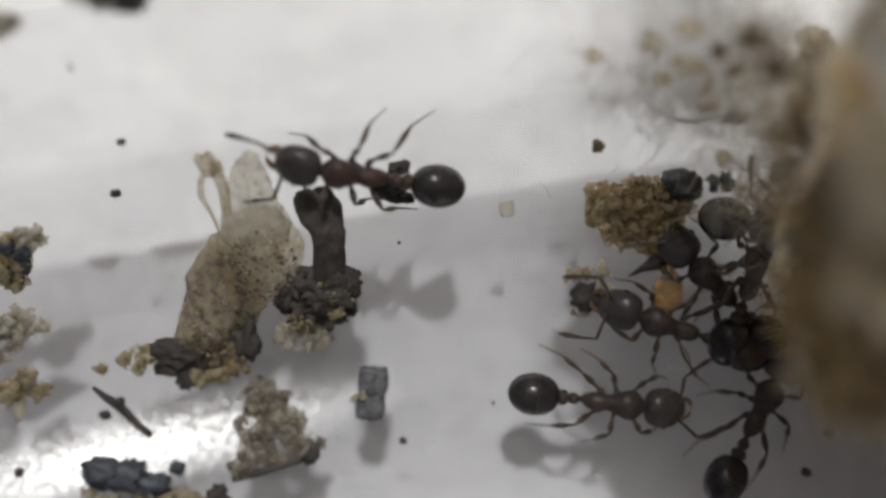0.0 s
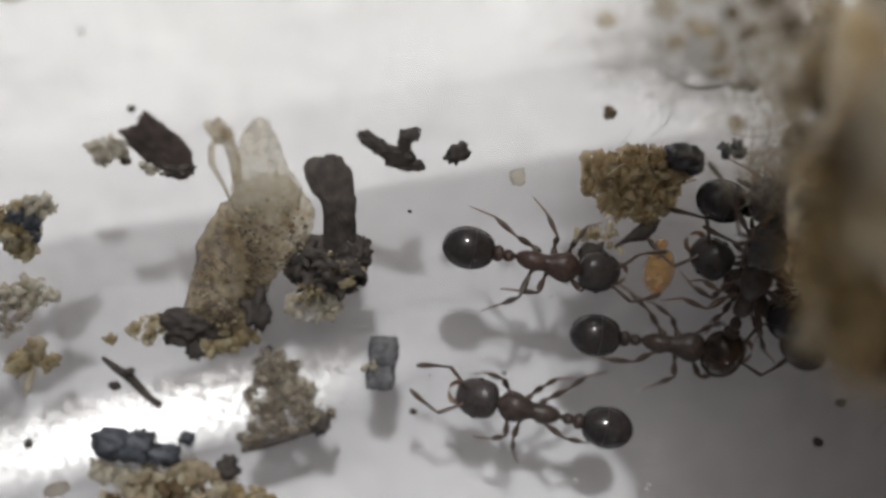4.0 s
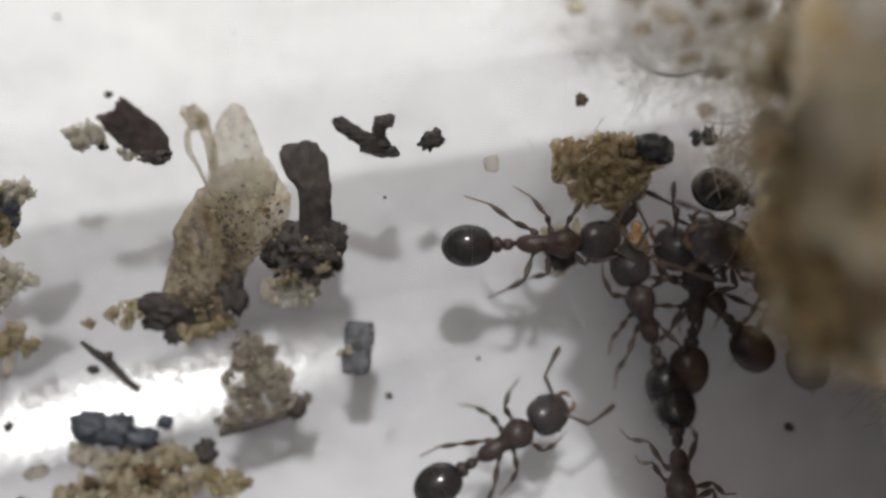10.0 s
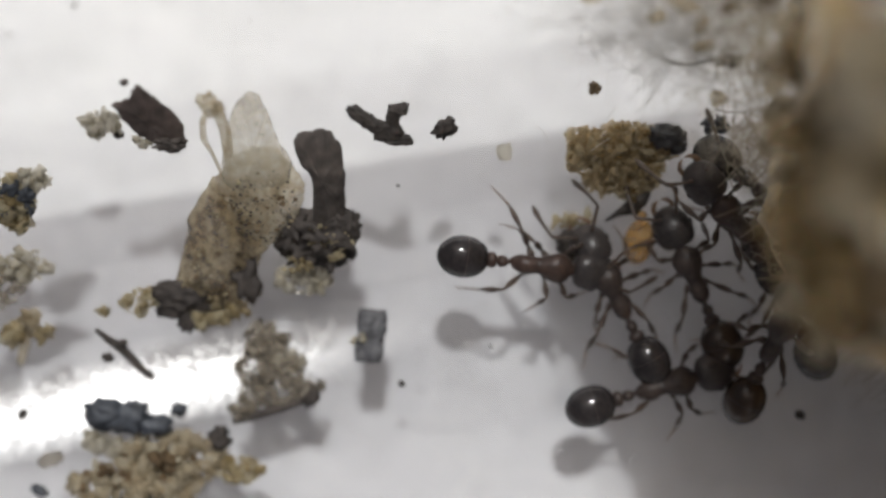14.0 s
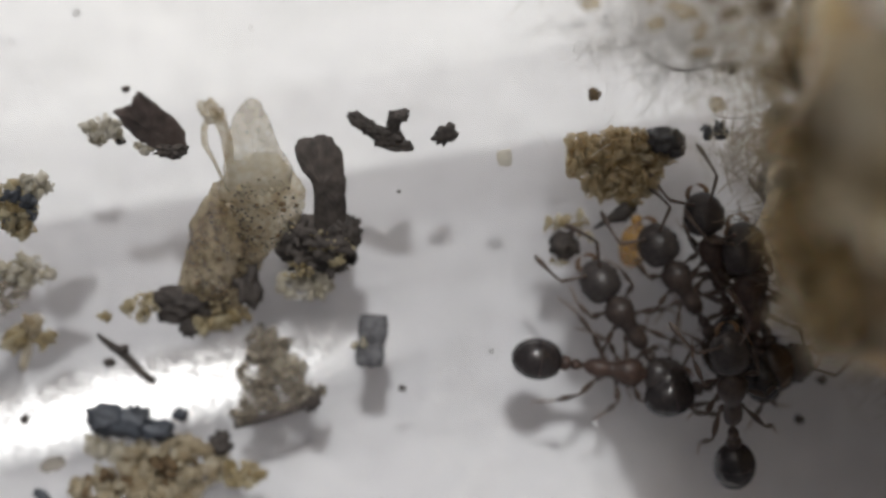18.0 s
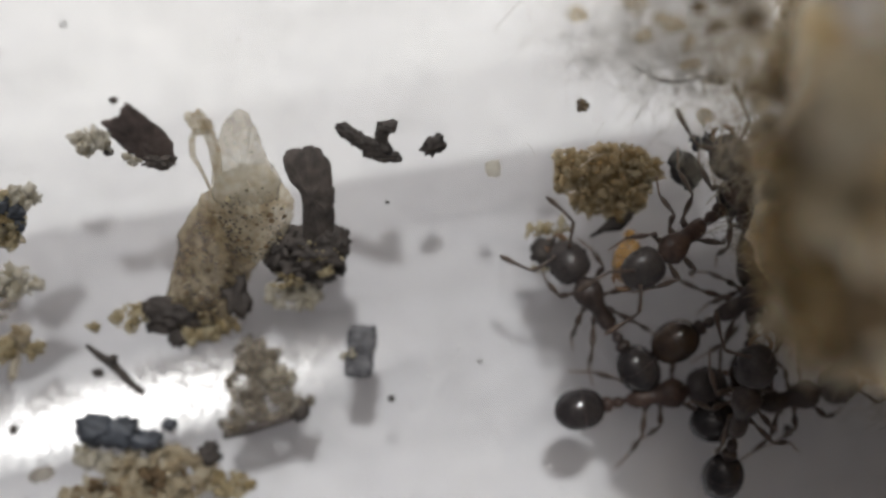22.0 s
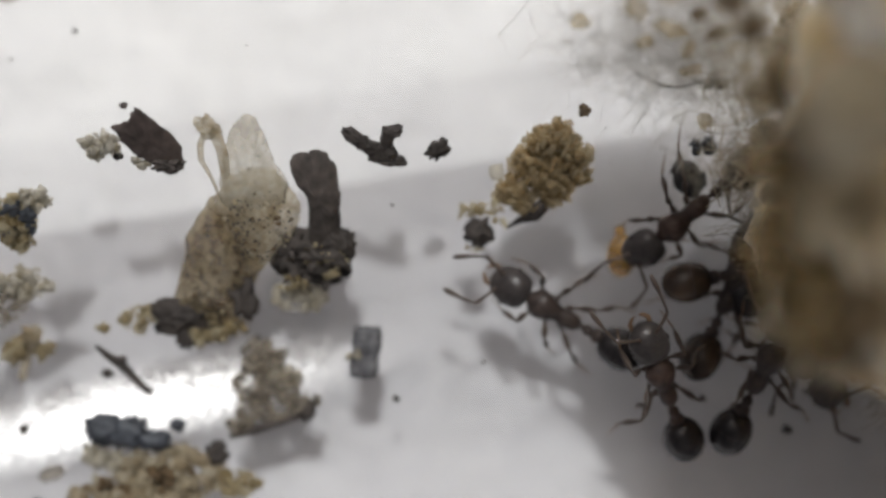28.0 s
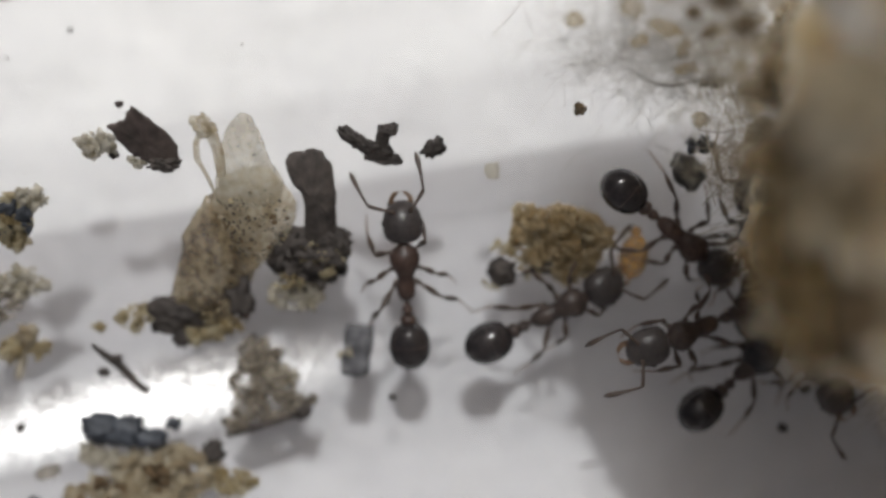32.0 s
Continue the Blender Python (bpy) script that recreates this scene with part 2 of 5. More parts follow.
THORAX = material("dark_brown_cuticle", (0.034, 0.026, 0.024), (0.078, 0.058, 0.050), grain=14, rough=0.38, bump=0.35, spec=0.28)
LEG = material("brown_leg_cuticle", (0.056, 0.041, 0.034), (0.13, 0.093, 0.070), grain=10, rough=0.35, bump=0.1, through_light=0.15)
FOOT = material("amber_leg_cuticle", (0.13, 0.08, 0.05), (0.27, 0.17, 0.10), grain=10, rough=0.4, bump=0.1, through_light=0.3)
BARK = material("dark_bark", (0.024, 0.020, 0.018), (0.098, 0.082, 0.072), grain=7, rough=0.75, bump=0.7)
LEAF = material("dry_brown_leaf", (0.042, 0.031, 0.028), (0.13, 0.10, 0.088), grain=7, rough=0.7, bump=0.5)
SLATE = material("blue_black_crumb", (0.03, 0.034, 0.042), (0.085, 0.095, 0.115), grain=9, rough=0.55, bump=0.8)
MOULD = material("brown_yellow_mould", (0.52, 0.42, 0.27), (0.88, 0.82, 0.66), grain=6, rough=0.6, bump=0.5, through_light=0.55, islands=True, clear=0.55)
STRAW = material("yellow_crumb", (0.44, 0.34, 0.17), (0.84, 0.77, 0.56), grain=6, rough=0.6, bump=0.4, through_light=0.5, islands=True, clear=0.5)
TAN = material("tan_husks", (0.66, 0.49, 0.25), (0.95, 0.86, 0.64), grain=6, rough=0.35, bump=0.4, through_light=0.65, islands=True, clear=0.6)
GREY = material("grey_brown_crumb", (0.36, 0.31, 0.24), (0.82, 0.75, 0.63), grain=6, rough=0.6, bump=0.4, islands=True, through_light=0.5, clear=0.66)
PALE = material("pale_crumb", (0.6, 0.55, 0.43), (0.86, 0.83, 0.74), grain=9, rough=0.6, bump=0.5, through_light=0.5, islands=True, clear=0.4)
GLASSY = material("clear_seed_husk", (0.5, 0.42, 0.28), (0.88, 0.85, 0.74), grain=7, rough=0.2, bump=0.9, through_light=0.35, clear=0.6, coat=0.6)
HUSK = material("speckled_husk", (0.22, 0.16, 0.09), (0.60, 0.51, 0.33), grain=8, rough=0.25, bump=0.7, through_light=0.45, clear=0.34, span=(0.40, 0.62), coat=0.6)
RIND = material("pale_grainy_rind", (0.46, 0.36, 0.21), (0.92, 0.87, 0.72), grain=9, rough=0.3, bump=0.8, through_light=0.45, clear=0.46, coat=0.5)
AMBER = material("amber_larva", (0.52, 0.28, 0.06), (0.74, 0.48, 0.16), grain=3, rough=0.25, bump=0.1, through_light=0.4, clear=0.5)
COTTON = cotton_wool("stained_cotton")
FIBRE = material("white_cotton_fibre", (0.74, 0.72, 0.68), (0.92, 0.91, 0.89), grain=2, rough=0.5, bump=0, through_light=0.6, islands=True, clear=0.4)
SHADE_WISP = material("white_shade_wisp", (0.72, 0.69, 0.62), (0.90, 0.88, 0.84), grain=2, rough=0.9, bump=0.8, spec=0.1, through_light=0.25, clear=0.88)
FLUFF = material("tan_cotton_fluff", (0.55, 0.46, 0.31), (0.80, 0.75, 0.64), grain=2, rough=0.8, bump=0, through_light=0.5, islands=True, clear=0.6)
TUFT = material("pale_cotton_tuft", (0.64, 0.52, 0.31), (0.88, 0.84, 0.75), grain=3, rough=0.9, bump=0.8, spec=0.1, through_light=0.5, clear=0.62)
PELLET = material("grey_pellet", (0.06, 0.06, 0.066), (0.20, 0.20, 0.21), grain=8, rough=0.7, bump=0.7)
STAIN = material("ochre_soiled_cotton", (0.42, 0.28, 0.11), (0.74, 0.62, 0.38), grain=4, rough=0.9, bump=0.8, through_light=0.5, clear=0.58)
GLINT_BEAD = material("pale_glint_bead", (0.8, 0.8, 0.8), (0.9, 0.9, 0.9), grain=2, rough=0.06, bump=0, spec=1.0, clear=0.3, coat=1.0)
SOIL = material("dark_soiled_cotton", (0.12, 0.08, 0.045), (0.32, 0.23, 0.13), grain=4, rough=0.9, bump=0.8, through_light=0.4, clear=0.15)
SHELLBIT = material("black_shell_scrap", (0.016, 0.015, 0.017), (0.05, 0.046, 0.046), grain=9, rough=0.45, bump=0.7)


# ---- shapes ----
def part(name, bm, mat, parent=None, label="", m=None, smooth=True):
    """Links a bmesh drawn in millimetres as one mesh object, under a thing or a part."""
    me = bpy.data.meshes.new(name)
    bm.to_mesh(me)
    bm.free()
    me.transform(Matrix.Scale(MM, 4))
    me.materials.append(mat)
    me.polygons.foreach_set("use_smooth", [smooth] * len(me.polygons))
    ob = new(name, me)
    if parent is not None:
        ob.parent = parent
    if m is not None:
        ob.matrix_basis = m
    if label:
        ob["label"] = label
    return ob


def thing(name, label, category, m, group=""):
    ob = new(name)
    ob.empty_display_size = MM
    ob.matrix_basis = m
    return tagged(ob, label, category, group)


def move(x, y, z=0.0, rx=0, ry=0, rz=0):
    return pose(x * MM, y * MM, z * MM, rx, ry, rz)


def sweep(bm, points, radii, sides=8, flat=1.0, caps=True):
    """A rounded rod along points, with a radius at each."""
    points = [Vector(p) for p in points]
    rings = []
    side = None
    for i, p in enumerate(points):
        d = (points[min(i + 1, len(points) - 1)] - points[max(i - 1, 0)]).normalized()
        if side is None:
            side = d.orthogonal().normalized()
        side = (side - d * side.dot(d)).normalized()
        up = d.cross(side)
        r = radii[i] if hasattr(radii, "__len__") else radii
        rings.append([bm.verts.new(p + side * (r * math.cos(2 * math.pi * k / sides)) + up * (r * flat * math.sin(2 * math.pi * k / sides)))
                      for k in range(sides)])
    for a, b in zip(rings, rings[1:]):
        for k in range(sides):
            bm.faces.new((a[k], a[(k + 1) % sides], b[(k + 1) % sides], b[k]))
    if caps:
        bm.faces.new(rings[0][::-1])
        bm.faces.new(rings[-1])
    return bm


def loft(bm, rows, sides=20):
    """A body along x from rows of (x, half width, z of its middle, half height)."""
    rings = []
    for x, w, z, h in rows:
        rings.append([bm.verts.new((x, w * math.cos(2 * math.pi * k / sides), z + h * math.sin(2 * math.pi * k / sides))) for k in range(sides)])
    for a, b in zip(rings, rings[1:]):
        for k in range(sides):
            bm.faces.new((a[k], b[k], b[(k + 1) % sides], a[(k + 1) % sides]))
    bm.faces.new(rings[0])
    bm.faces.new(rings[-1][::-1])
    return bm


def egg(x0, x1, w, z, h, blunt0=1.0, blunt1=1.0, n=13):
    """Rows of an egg-shaped body from x0 to x1."""
    rows = []
    for i in range(n):
        s = i / (n - 1)
        c = -math.cos(math.pi * s)
        r = math.sqrt(max(0.0, 1 - c * c))
        r = r ** (blunt0 if s < 0.5 else blunt1)
        r = max(r, 0.03)
        rows.append((x0 + (x1 - x0) * (c + 1) / 2, w * r, z, h * r))
    return rows


def lump(bm, x, y, z, lx, ly, lz, rough=0.25, detail=3, seed=0, box=0.0, turn=0.0, freq=2.2):
    """An uneven crumb: a ball drawn out to the half sizes, squared by box, broken by noise at two scales; its foot at z."""
    made = bmesh.ops.create_icosphere(bm, subdivisions=detail, radius=1.0)["verts"]
    c, s = math.cos(radians(turn)), math.sin(radians(turn))
    off = Vector((seed * 3.17, seed * 1.31, seed * 2.03))
    for v in made:
        d = v.co.normalized()
        if box:
            q = max(abs(d.x), abs(d.y), abs(d.z))
            d = d * (1 - box) + d / q * box
        k = 1 + rough * noise.noise(d * freq + off) * 1.6 + rough * 0.6 * noise.noise(d * freq * 3.1 + off)
        if detail > 3:
            k += rough * 0.35 * noise.noise(d * freq * 8.3 + off)
        d = d * k
        px, py = d.x * lx, d.y * ly
        v.co = Vector((x + c * px - s * py, y + s * px + c * py, z + lz + d.z * lz))
    return made


def crumbs(bm, rnd, n, lx, ly, size, height, rough=0.3, detail=2, long=1.0):
    """A heap of n crumbs within half sizes lx, ly."""
    for i in range(n):
        r, a = math.sqrt(rnd.random()), rnd.random() * 2 * math.pi
        x, y = r * math.cos(a) * lx, r * math.sin(a) * ly
        k = size * (0.35 + 0.9 * rnd.random() ** 2.2)
        z = rnd.random() * height * max(0.0, 1 - r * r)
        lump(bm, x, y, z, k * rnd.uniform(1, long), k * rnd.uniform(0.6, 1), k * rnd.uniform(0.5, 0.9), rough, detail, rnd.random() * 90, 0.2, rnd.random() * 360)


STEP = 0.0085


def off(u, v, o):
    return (u - o[0]) * STEP, (o[1] - v) * STEP


def lay(u, v, m, z=0.0):
    """The point, so high over the floor in the space of a thing at the pose m, that lies under the plan's point (u, v)."""
    x, y = at(u, v)
    back = m.inverted()
    eye, mark = back @ (EYE * MM) / MM, back @ (Vector((x, y, 2.0)) * MM) / MM
    return eye + (mark - eye) * ((z - eye.z) / (mark.z - eye.z))


def scrap(bm, outline, m, high, thick, ragged=0.06, seed=0.0, lift=0.02, bumps=0.03, arch=0.7):
    """A torn plate with an uneven rim, domed by high; its few corners are plan points, m the pose of its thing. arch: how far its underside is hollow."""
    corners = [lay(u, v, m, lift + thick * 0.5) for u, v in outline]
    for c in corners:
        c.z = 0.0
    m, n = len(corners), 72
    mid = sum(corners, Vector()) / m
    rim = []
    for k in range(n):
        x = k / n * m
        i, f = int(x), x - int(x)
        a, b, c, d = (corners[(i + j) % m] for j in (-1, 0, 1, 2))
        p = 0.5 * (2 * b + (c - a) * f + (2 * a - 5 * b + 4 * c - d) * f * f + (3 * b - a - 3 * c + d) * f ** 3)
        w = p - mid
        q = Vector((p.x * 9, p.y * 9, seed))
        rim.append(mid + w * (1 + ragged * (noise.noise(q) + 0.8 * noise.noise(q * 2.7) + 0.5 * noise.noise(q * 6.1))))
    levels = (0.0, 0.2, 0.4, 0.6, 0.78, 0.92, 1.0)
    sides = []
    for top in (False, True):
        rings = []
        for r in levels:
            ring = []
            for k in range(n if r else 1):
                p = mid + (rim[k] - mid) * r
                q = Vector((p.x * 5, p.y * 5, seed + 7))
                z = lift + high * (1 - r * r) * (1 if top else arch)
                z += bumps * (noise.noise(q) + 0.7 * noise.noise(q * 2.9) + 0.4 * noise.noise(q * 7.7)) * (1 if top else 0.4)
                z += thick * (1 if r < 0.99 else 0.7) if top else (0 if r < 0.99 else thick * 0.3)
                ring.append(bm.verts.new((p.x, p.y, z)))
            rings.append(ring)
        sides.append(rings)
    for top, rings in enumerate(sides):
        for k in range(n):
            f = (rings[0][0], rings[1][k], rings[1][(k + 1) % n])
            bm.faces.new(f if top else f[::-1])
            for a, b in zip(rings[1:], rings[2:]):
                f = (a[k], b[k], b[(k + 1) % n], a[(k + 1) % n])
                bm.faces.new(f if top else f[::-1])
    for k in range(n):
        bm.faces.new((sides[0][-1][k], sides[0][-1][(k + 1) % n], sides[1][-1][(k + 1) % n], sides[1][-1][k]))
    bmesh.ops.recalc_face_normals(bm, faces=bm.faces)


# ---- the setting: table, paper, tube ----
bm = bmesh.new()
lump(bm, 0, 0, -22, 420, 300, 10.7, 0.0, 3, 0, 0.999)
table = tagged(part("table_top", bm, TABLE, m=move(0, 0)), "brown wooden table top under the paper", "table", kind="structure")
bm = bmesh.new()
N = 24
grid = [[bm.verts.new((-148 + 296 * i / N, -105 + 210 * j / N, 0.0)) for j in range(N + 1)] for i in range(N + 1)]
under = [[bm.verts.new((-148 + 296 * i / N, -105 + 210 * j / N, -0.1)) for j in range(N + 1)] for i in range(N + 1)]
for i in range(N):
    for j in range(N):
        bm.faces.new((grid[i][j], grid[i + 1][j], grid[i + 1][j + 1], grid[i][j + 1]))
        bm.faces.new((under[i][j], under[i][j + 1], under[i + 1][j + 1], under[i + 1][j]))
tagged(part("ground", bm, PAPER, m=move(0, 0, 0.0)), "sheet of plain white paper under the tube", "paper", kind="structure")


def arc_wall(bm, starts, ends, inner, outer, a0, a1, steps, cuts):
    """A piece of the tube's wall; angles in degrees round its axis, from the far side over the top."""
    top = WALL + 0.02 + BORE
    rings = []
    for i in range(cuts + 1):
        a = a0 + (a1 - a0) * i / cuts
        ring = []
        for r, way, start, end in ((inner, range(steps + 1), starts[0], ends[0]), (outer, range(steps, -1, -1), starts[1], ends[1])):
            for k in way:
                f = radians(start + (end - start) * k / steps)
                ring.append(bm.verts.new(from_tube(a, r * math.cos(f), top + r * math.sin(f))))
        rings.append(ring)
    n = len(rings[0])
    for a, b in zip(rings, rings[1:]):
        for k in range(n):
            bm.faces.new((a[k], a[(k + 1) % n], b[(k + 1) % n], b[k]))
    for ring, flip in ((rings[0], False), (rings[-1], True)):
        for k in range(steps):
            f = (ring[k], ring[k + 1], ring[n - 2 - k], ring[n - 1 - k])
            bm.faces.new(f[::-1] if flip else f)


# bands of the upper wall, tinted darker towards the shoulder to cast a graded shade; each begins along a line that lies
# in the sun's way
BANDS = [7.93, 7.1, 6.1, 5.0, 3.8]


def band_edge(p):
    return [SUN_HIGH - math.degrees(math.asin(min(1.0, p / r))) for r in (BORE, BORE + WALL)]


tube = thing("test_tube", "clear plastic test tube lying on white paper", "tube", move(0, 0))
tube["kind"] = "structure"
bm = bmesh.new()
arc_wall(bm, (180, 180), (330.5, 322), BORE, BORE + WALL, -60, 40, 90, 40)
part("lower_wall", bm, FLOOR, tube, "smudged lower wall")
# out of view; tint almost nil, so no second shade edge reaches the paper
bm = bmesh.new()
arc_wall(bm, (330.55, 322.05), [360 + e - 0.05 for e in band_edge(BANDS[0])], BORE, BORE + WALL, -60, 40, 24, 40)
part("clearest_wall_band", bm, CLEAREST, tube, "side wall kept clearest, adding no shade edge")
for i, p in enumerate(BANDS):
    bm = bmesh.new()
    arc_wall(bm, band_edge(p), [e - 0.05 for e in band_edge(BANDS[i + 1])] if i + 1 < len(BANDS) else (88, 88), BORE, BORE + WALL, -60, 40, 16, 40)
    part("upper_wall_band", bm, SHADE_TINTS[i], tube, "upper wall tinted to cast the tube's shade")
bm = bmesh.new()
arc_wall(bm, (88.05, 88.05), (180, 180), BORE, BORE + WALL, -60, 40, 40, 40)
part("upper_wall_near", bm, TUBE, tube)

# sheet added along the floor, its ripples tilted to make the sun's bright streak
def glint_sheet(u, v, long, wide, turn, mat):
    """A thin added sheet for the sun's highlight, lying on the floor about one plan point; half sizes in plan steps."""
    pose_of = rest(*at(u, v), turn, 0.0, 0.0)
    back = pose_of.inverted()
    c, s = math.cos(radians(turn)), math.sin(radians(turn))
    bm = bmesh.new()
    rows = []
    for i in range(121):
        row = []
        for j in range(25):
            x, y = long * (i / 60 - 1), wide * (j / 12 - 1)
            y += 14 * (1 - (x / long) ** 2) + 5 * noise.noise(Vector((x * 0.008, 1.0, 0.0)))
            place, up = on_wall(*at(u + c * x - s * y, v - s * x - c * y))
            row.append(bm.verts.new(back @ ((place + up * 0.006) * MM) / MM))
        rows.append(row)
    for a, b in zip(rows, rows[1:]):
        for j in range(24):
            bm.faces.new((a[j], b[j], b[j + 1], a[j + 1]))
    return part("glint_sheet", bm, mat, m=pose_of)


tagged(glint_sheet(235, 732, 640, 88, 13.6, SUN_GLINT), "bright streak of the sun's highlight on the tube's floor", "smear", kind="structure")


def one_crumb(name, label, category, u, v, lx, ly, lz, mat, turn=0, rough=0.28, box=0.15, detail=3, lift=-0.01, group="", seed=None, freq=2.2):
    """A single crumb resting on the floor; sizes in plan steps."""
    bm = bmesh.new()
    lump(bm, 0, 0, 0, lx * STEP / 2, ly * STEP / 2, lz * STEP / 2, rough, detail, (u * 0.37 + v * 0.11) if seed is None else seed, box, 0, freq)
    return tagged(part(name, bm, mat, m=rest(*at(u, v), turn, lift, lz * STEP / 2)), label, category, group)


def heap(name, label, category, u, v, lx, ly, height, n, size, mat, seed, turn=0, long=1.4, group="", detail=2, rough=0.6):
    """A heap of small crumbs, one mesh."""
    bm = bmesh.new()
    crumbs(bm, random.Random(seed), n * 3, lx * STEP / 2, ly * STEP / 2, size * STEP * 0.85, height * STEP, rough, detail, long)
    return tagged(part(name, bm, mat, m=rest(*at(u, v), turn)), label, category, group, "stuff")


# dry leaf scrap with its specks
leaf = thing("leaf_scrap", "dark brown dry leaf scrap with a ragged rim", "leaf", rest(*at(252, 248), 0))
bm = bmesh.new()
scrap(bm, ((232, 193), (262, 213), (301, 247), (316, 283), (300, 304), (272, 300), (240, 282), (209, 256), (189, 227), (214, 216)), leaf.matrix_basis, 0.06, 0.05, 0.10, 3.0)
part("blade", bm, LEAF, leaf)
bm = bmesh.new()
lump(bm, *lay(288, 293, leaf.matrix_basis, 0.1).xy, 0.02, 0.20, 0.11, 0.09, 0.45, 4, 4.0, 0.2, -8)
part("curled_tip", bm, BARK, leaf, "dark curled tip")
bm = bmesh.new()
crumbs(bm, random.Random(5), 26, 0.12, 0.09, 0.055, 0.06, 0.5)
part("pale_mould", bm, PALE, leaf, "pale crumbs at its edge", move(*lay(240, 288, leaf.matrix_basis).xy))
one_crumb("speck", "tiny dark speck on the tube wall", "speck", 208, 188, 14, 11, 9, LEAF, 20, group="specks")
tuft = heap("pale_tuft", "pale yellow fluffy tuft with a dark grain", "crumb", 168, 266, 62, 44, 18, 22, 10, PALE, 8)
one_crumb("speck", "tiny dark grain beside a pale tuft", "speck", 199, 279, 18, 14, 12, BARK, 0, group="specks")

CARRY = {"leaf": leaf, "tuft": tuft}
heap("pale_tuft", "pale fluffy tuft high on the tube wall", "crumb", -8, -20, 60, 50, 18, 22, 10, PALE, 9)

# seed husk: clear upper shard, speckled body, curled strip
husk = thing("seed_husk", "broken seed husk, clear above and speckled brown below", "husk", rest(*at(425, 400), 0))
H0 = (425, 400)
HUSK_AT = husk.matrix_basis.copy()


bm = bmesh.new()
scrap(bm, ((378, 348), (430, 338), (476, 385), (470, 460), (436, 520), (404, 590), (350, 612), (300, 566), (316, 470), (338, 392)), HUSK_AT, 0.34, 0.05, 0.07, 5.0, 0.03, 0.075)
part("husk_body", bm, HUSK, husk)
bm = bmesh.new()
scrap(bm, ((398, 318), (470, 300), (522, 352), (526, 392), (508, 440), (462, 474), (408, 462), (372, 392)), HUSK_AT, 0.30, 0.04, 0.05, 8.0, 0.12, 0.06)
part("husk_body", bm, RIND, husk, "pale grainy rind")
bm = bmesh.new()
scrap(bm, ((433, 202), (460, 232), (482, 288), (506, 334), (480, 392), (420, 396), (384, 352), (386, 284), (404, 228)), HUSK_AT, 0.22, 0.03, 0.04, 2.0, 0.26, 0.03)
part("clear_shard", bm, GLASSY, husk, "clear glassy shard with dark specks")
bm = bmesh.new()
lump(bm, *lay(361, 226, HUSK_AT, 0.42).xy, 0.34, 0.17, 0.13, 0.1, 0.4, 4, 3.0, 0.2, -50)
sweep(bm, [lay(u, v, HUSK_AT, z) for u, v, z in ((362, 222, 0.44), (376, 242, 0.42), (387, 272, 0.38), (392, 306, 0.34), (398, 350, 0.26))],
      [0.09, 0.13, 0.11, 0.10, 0.07], 12, 0.45)
part("curled_strip", bm, RIND, husk, "pale curled strip")
bm = bmesh.new()
sweep(bm, [lay(u, v, HUSK_AT, z) for u, v, z in ((354, 236, 0.42), (347, 258, 0.4), (349, 286, 0.4), (366, 314, 0.36), (382, 348, 0.24))],
      [0.04, 0.062, 0.07, 0.045, 0.04], 9, 0.5)
part("curled_strip", bm, RIND, husk)
bm = bmesh.new()
crumbs(bm, random.Random(12), 70, 0.5, 0.6, 0.034, 0.06, 0.6, 2, 1.6)
tagged(part("rind_grains", bm, RIND, husk, "pale grains on the rind", move(*lay(455, 398, HUSK_AT, 0.36))), kind="stuff")
bm = bmesh.new()
crumbs(bm, random.Random(13), 80, 0.5, 0.8, 0.036, 0.06, 0.6, 2, 1.6)
tagged(part("husk_grains", bm, HUSK, husk, "brown grains on the husk", move(*lay(372, 490, HUSK_AT, 0.28), 0, 0, -14)), kind="stuff")
rnd = random.Random(11)
for name, n, mat, big, label in (("dark_specks", 420, BARK, 0.028, "black specks stuck to it"), ("grains", 50, STRAW, 0.04, "yellow grains stuck to it"), ("brown_flecks", 22, SOIL, 0.065, "soft brown flecks in it")):
    bm = bmesh.new()
    for _ in range(n):
        u, v, lx, ly, lz = rnd.choice(((440, 300, 80, 130, 50), (455, 400, 140, 165, 70), (455, 400, 140, 165, 70), (408, 445, 130, 150, 60), (365, 520, 90, 130, 50)))
        if name != "dark_specks" and v == 300:
            continue
        a, r = rnd.random() * 6.28, math.sqrt(rnd.random()) * 0.86
        x, y, _ = lay(u + math.cos(a) * r * lx / 2, v + math.sin(a) * r * ly / 2, HUSK_AT, 0.4)
        k = big * (0.3 + 0.7 * rnd.random() ** 2)
        lump(bm, x, y, lz * STEP * (0.5 + 0.46 * math.sqrt(1 - r * r)) - k * 0.4, k, k * 0.8, k * 0.6, 0.3, 1, rnd.random() * 50)
    tagged(part(name, bm, mat, husk, label), kind="stuff")

# bark scrap: upright plate on a lumpy foot
bark = thing("bark_scrap", "dark bark scrap with a lumpy yellow-flecked foot", "bark", rest(*at(560, 400), 0))
bm = bmesh.new()
scrap(bm, ((512, 281), (538, 272), (566, 269), (592, 300), (600, 362), (597, 425), (570, 455), (545, 430), (541, 356), (516, 318)), bark.matrix_basis, 0.12, 0.16, 0.06, 6.0, 0.12, 0.05)
part("plate", bm, BARK, bark)
rnd = random.Random(21)
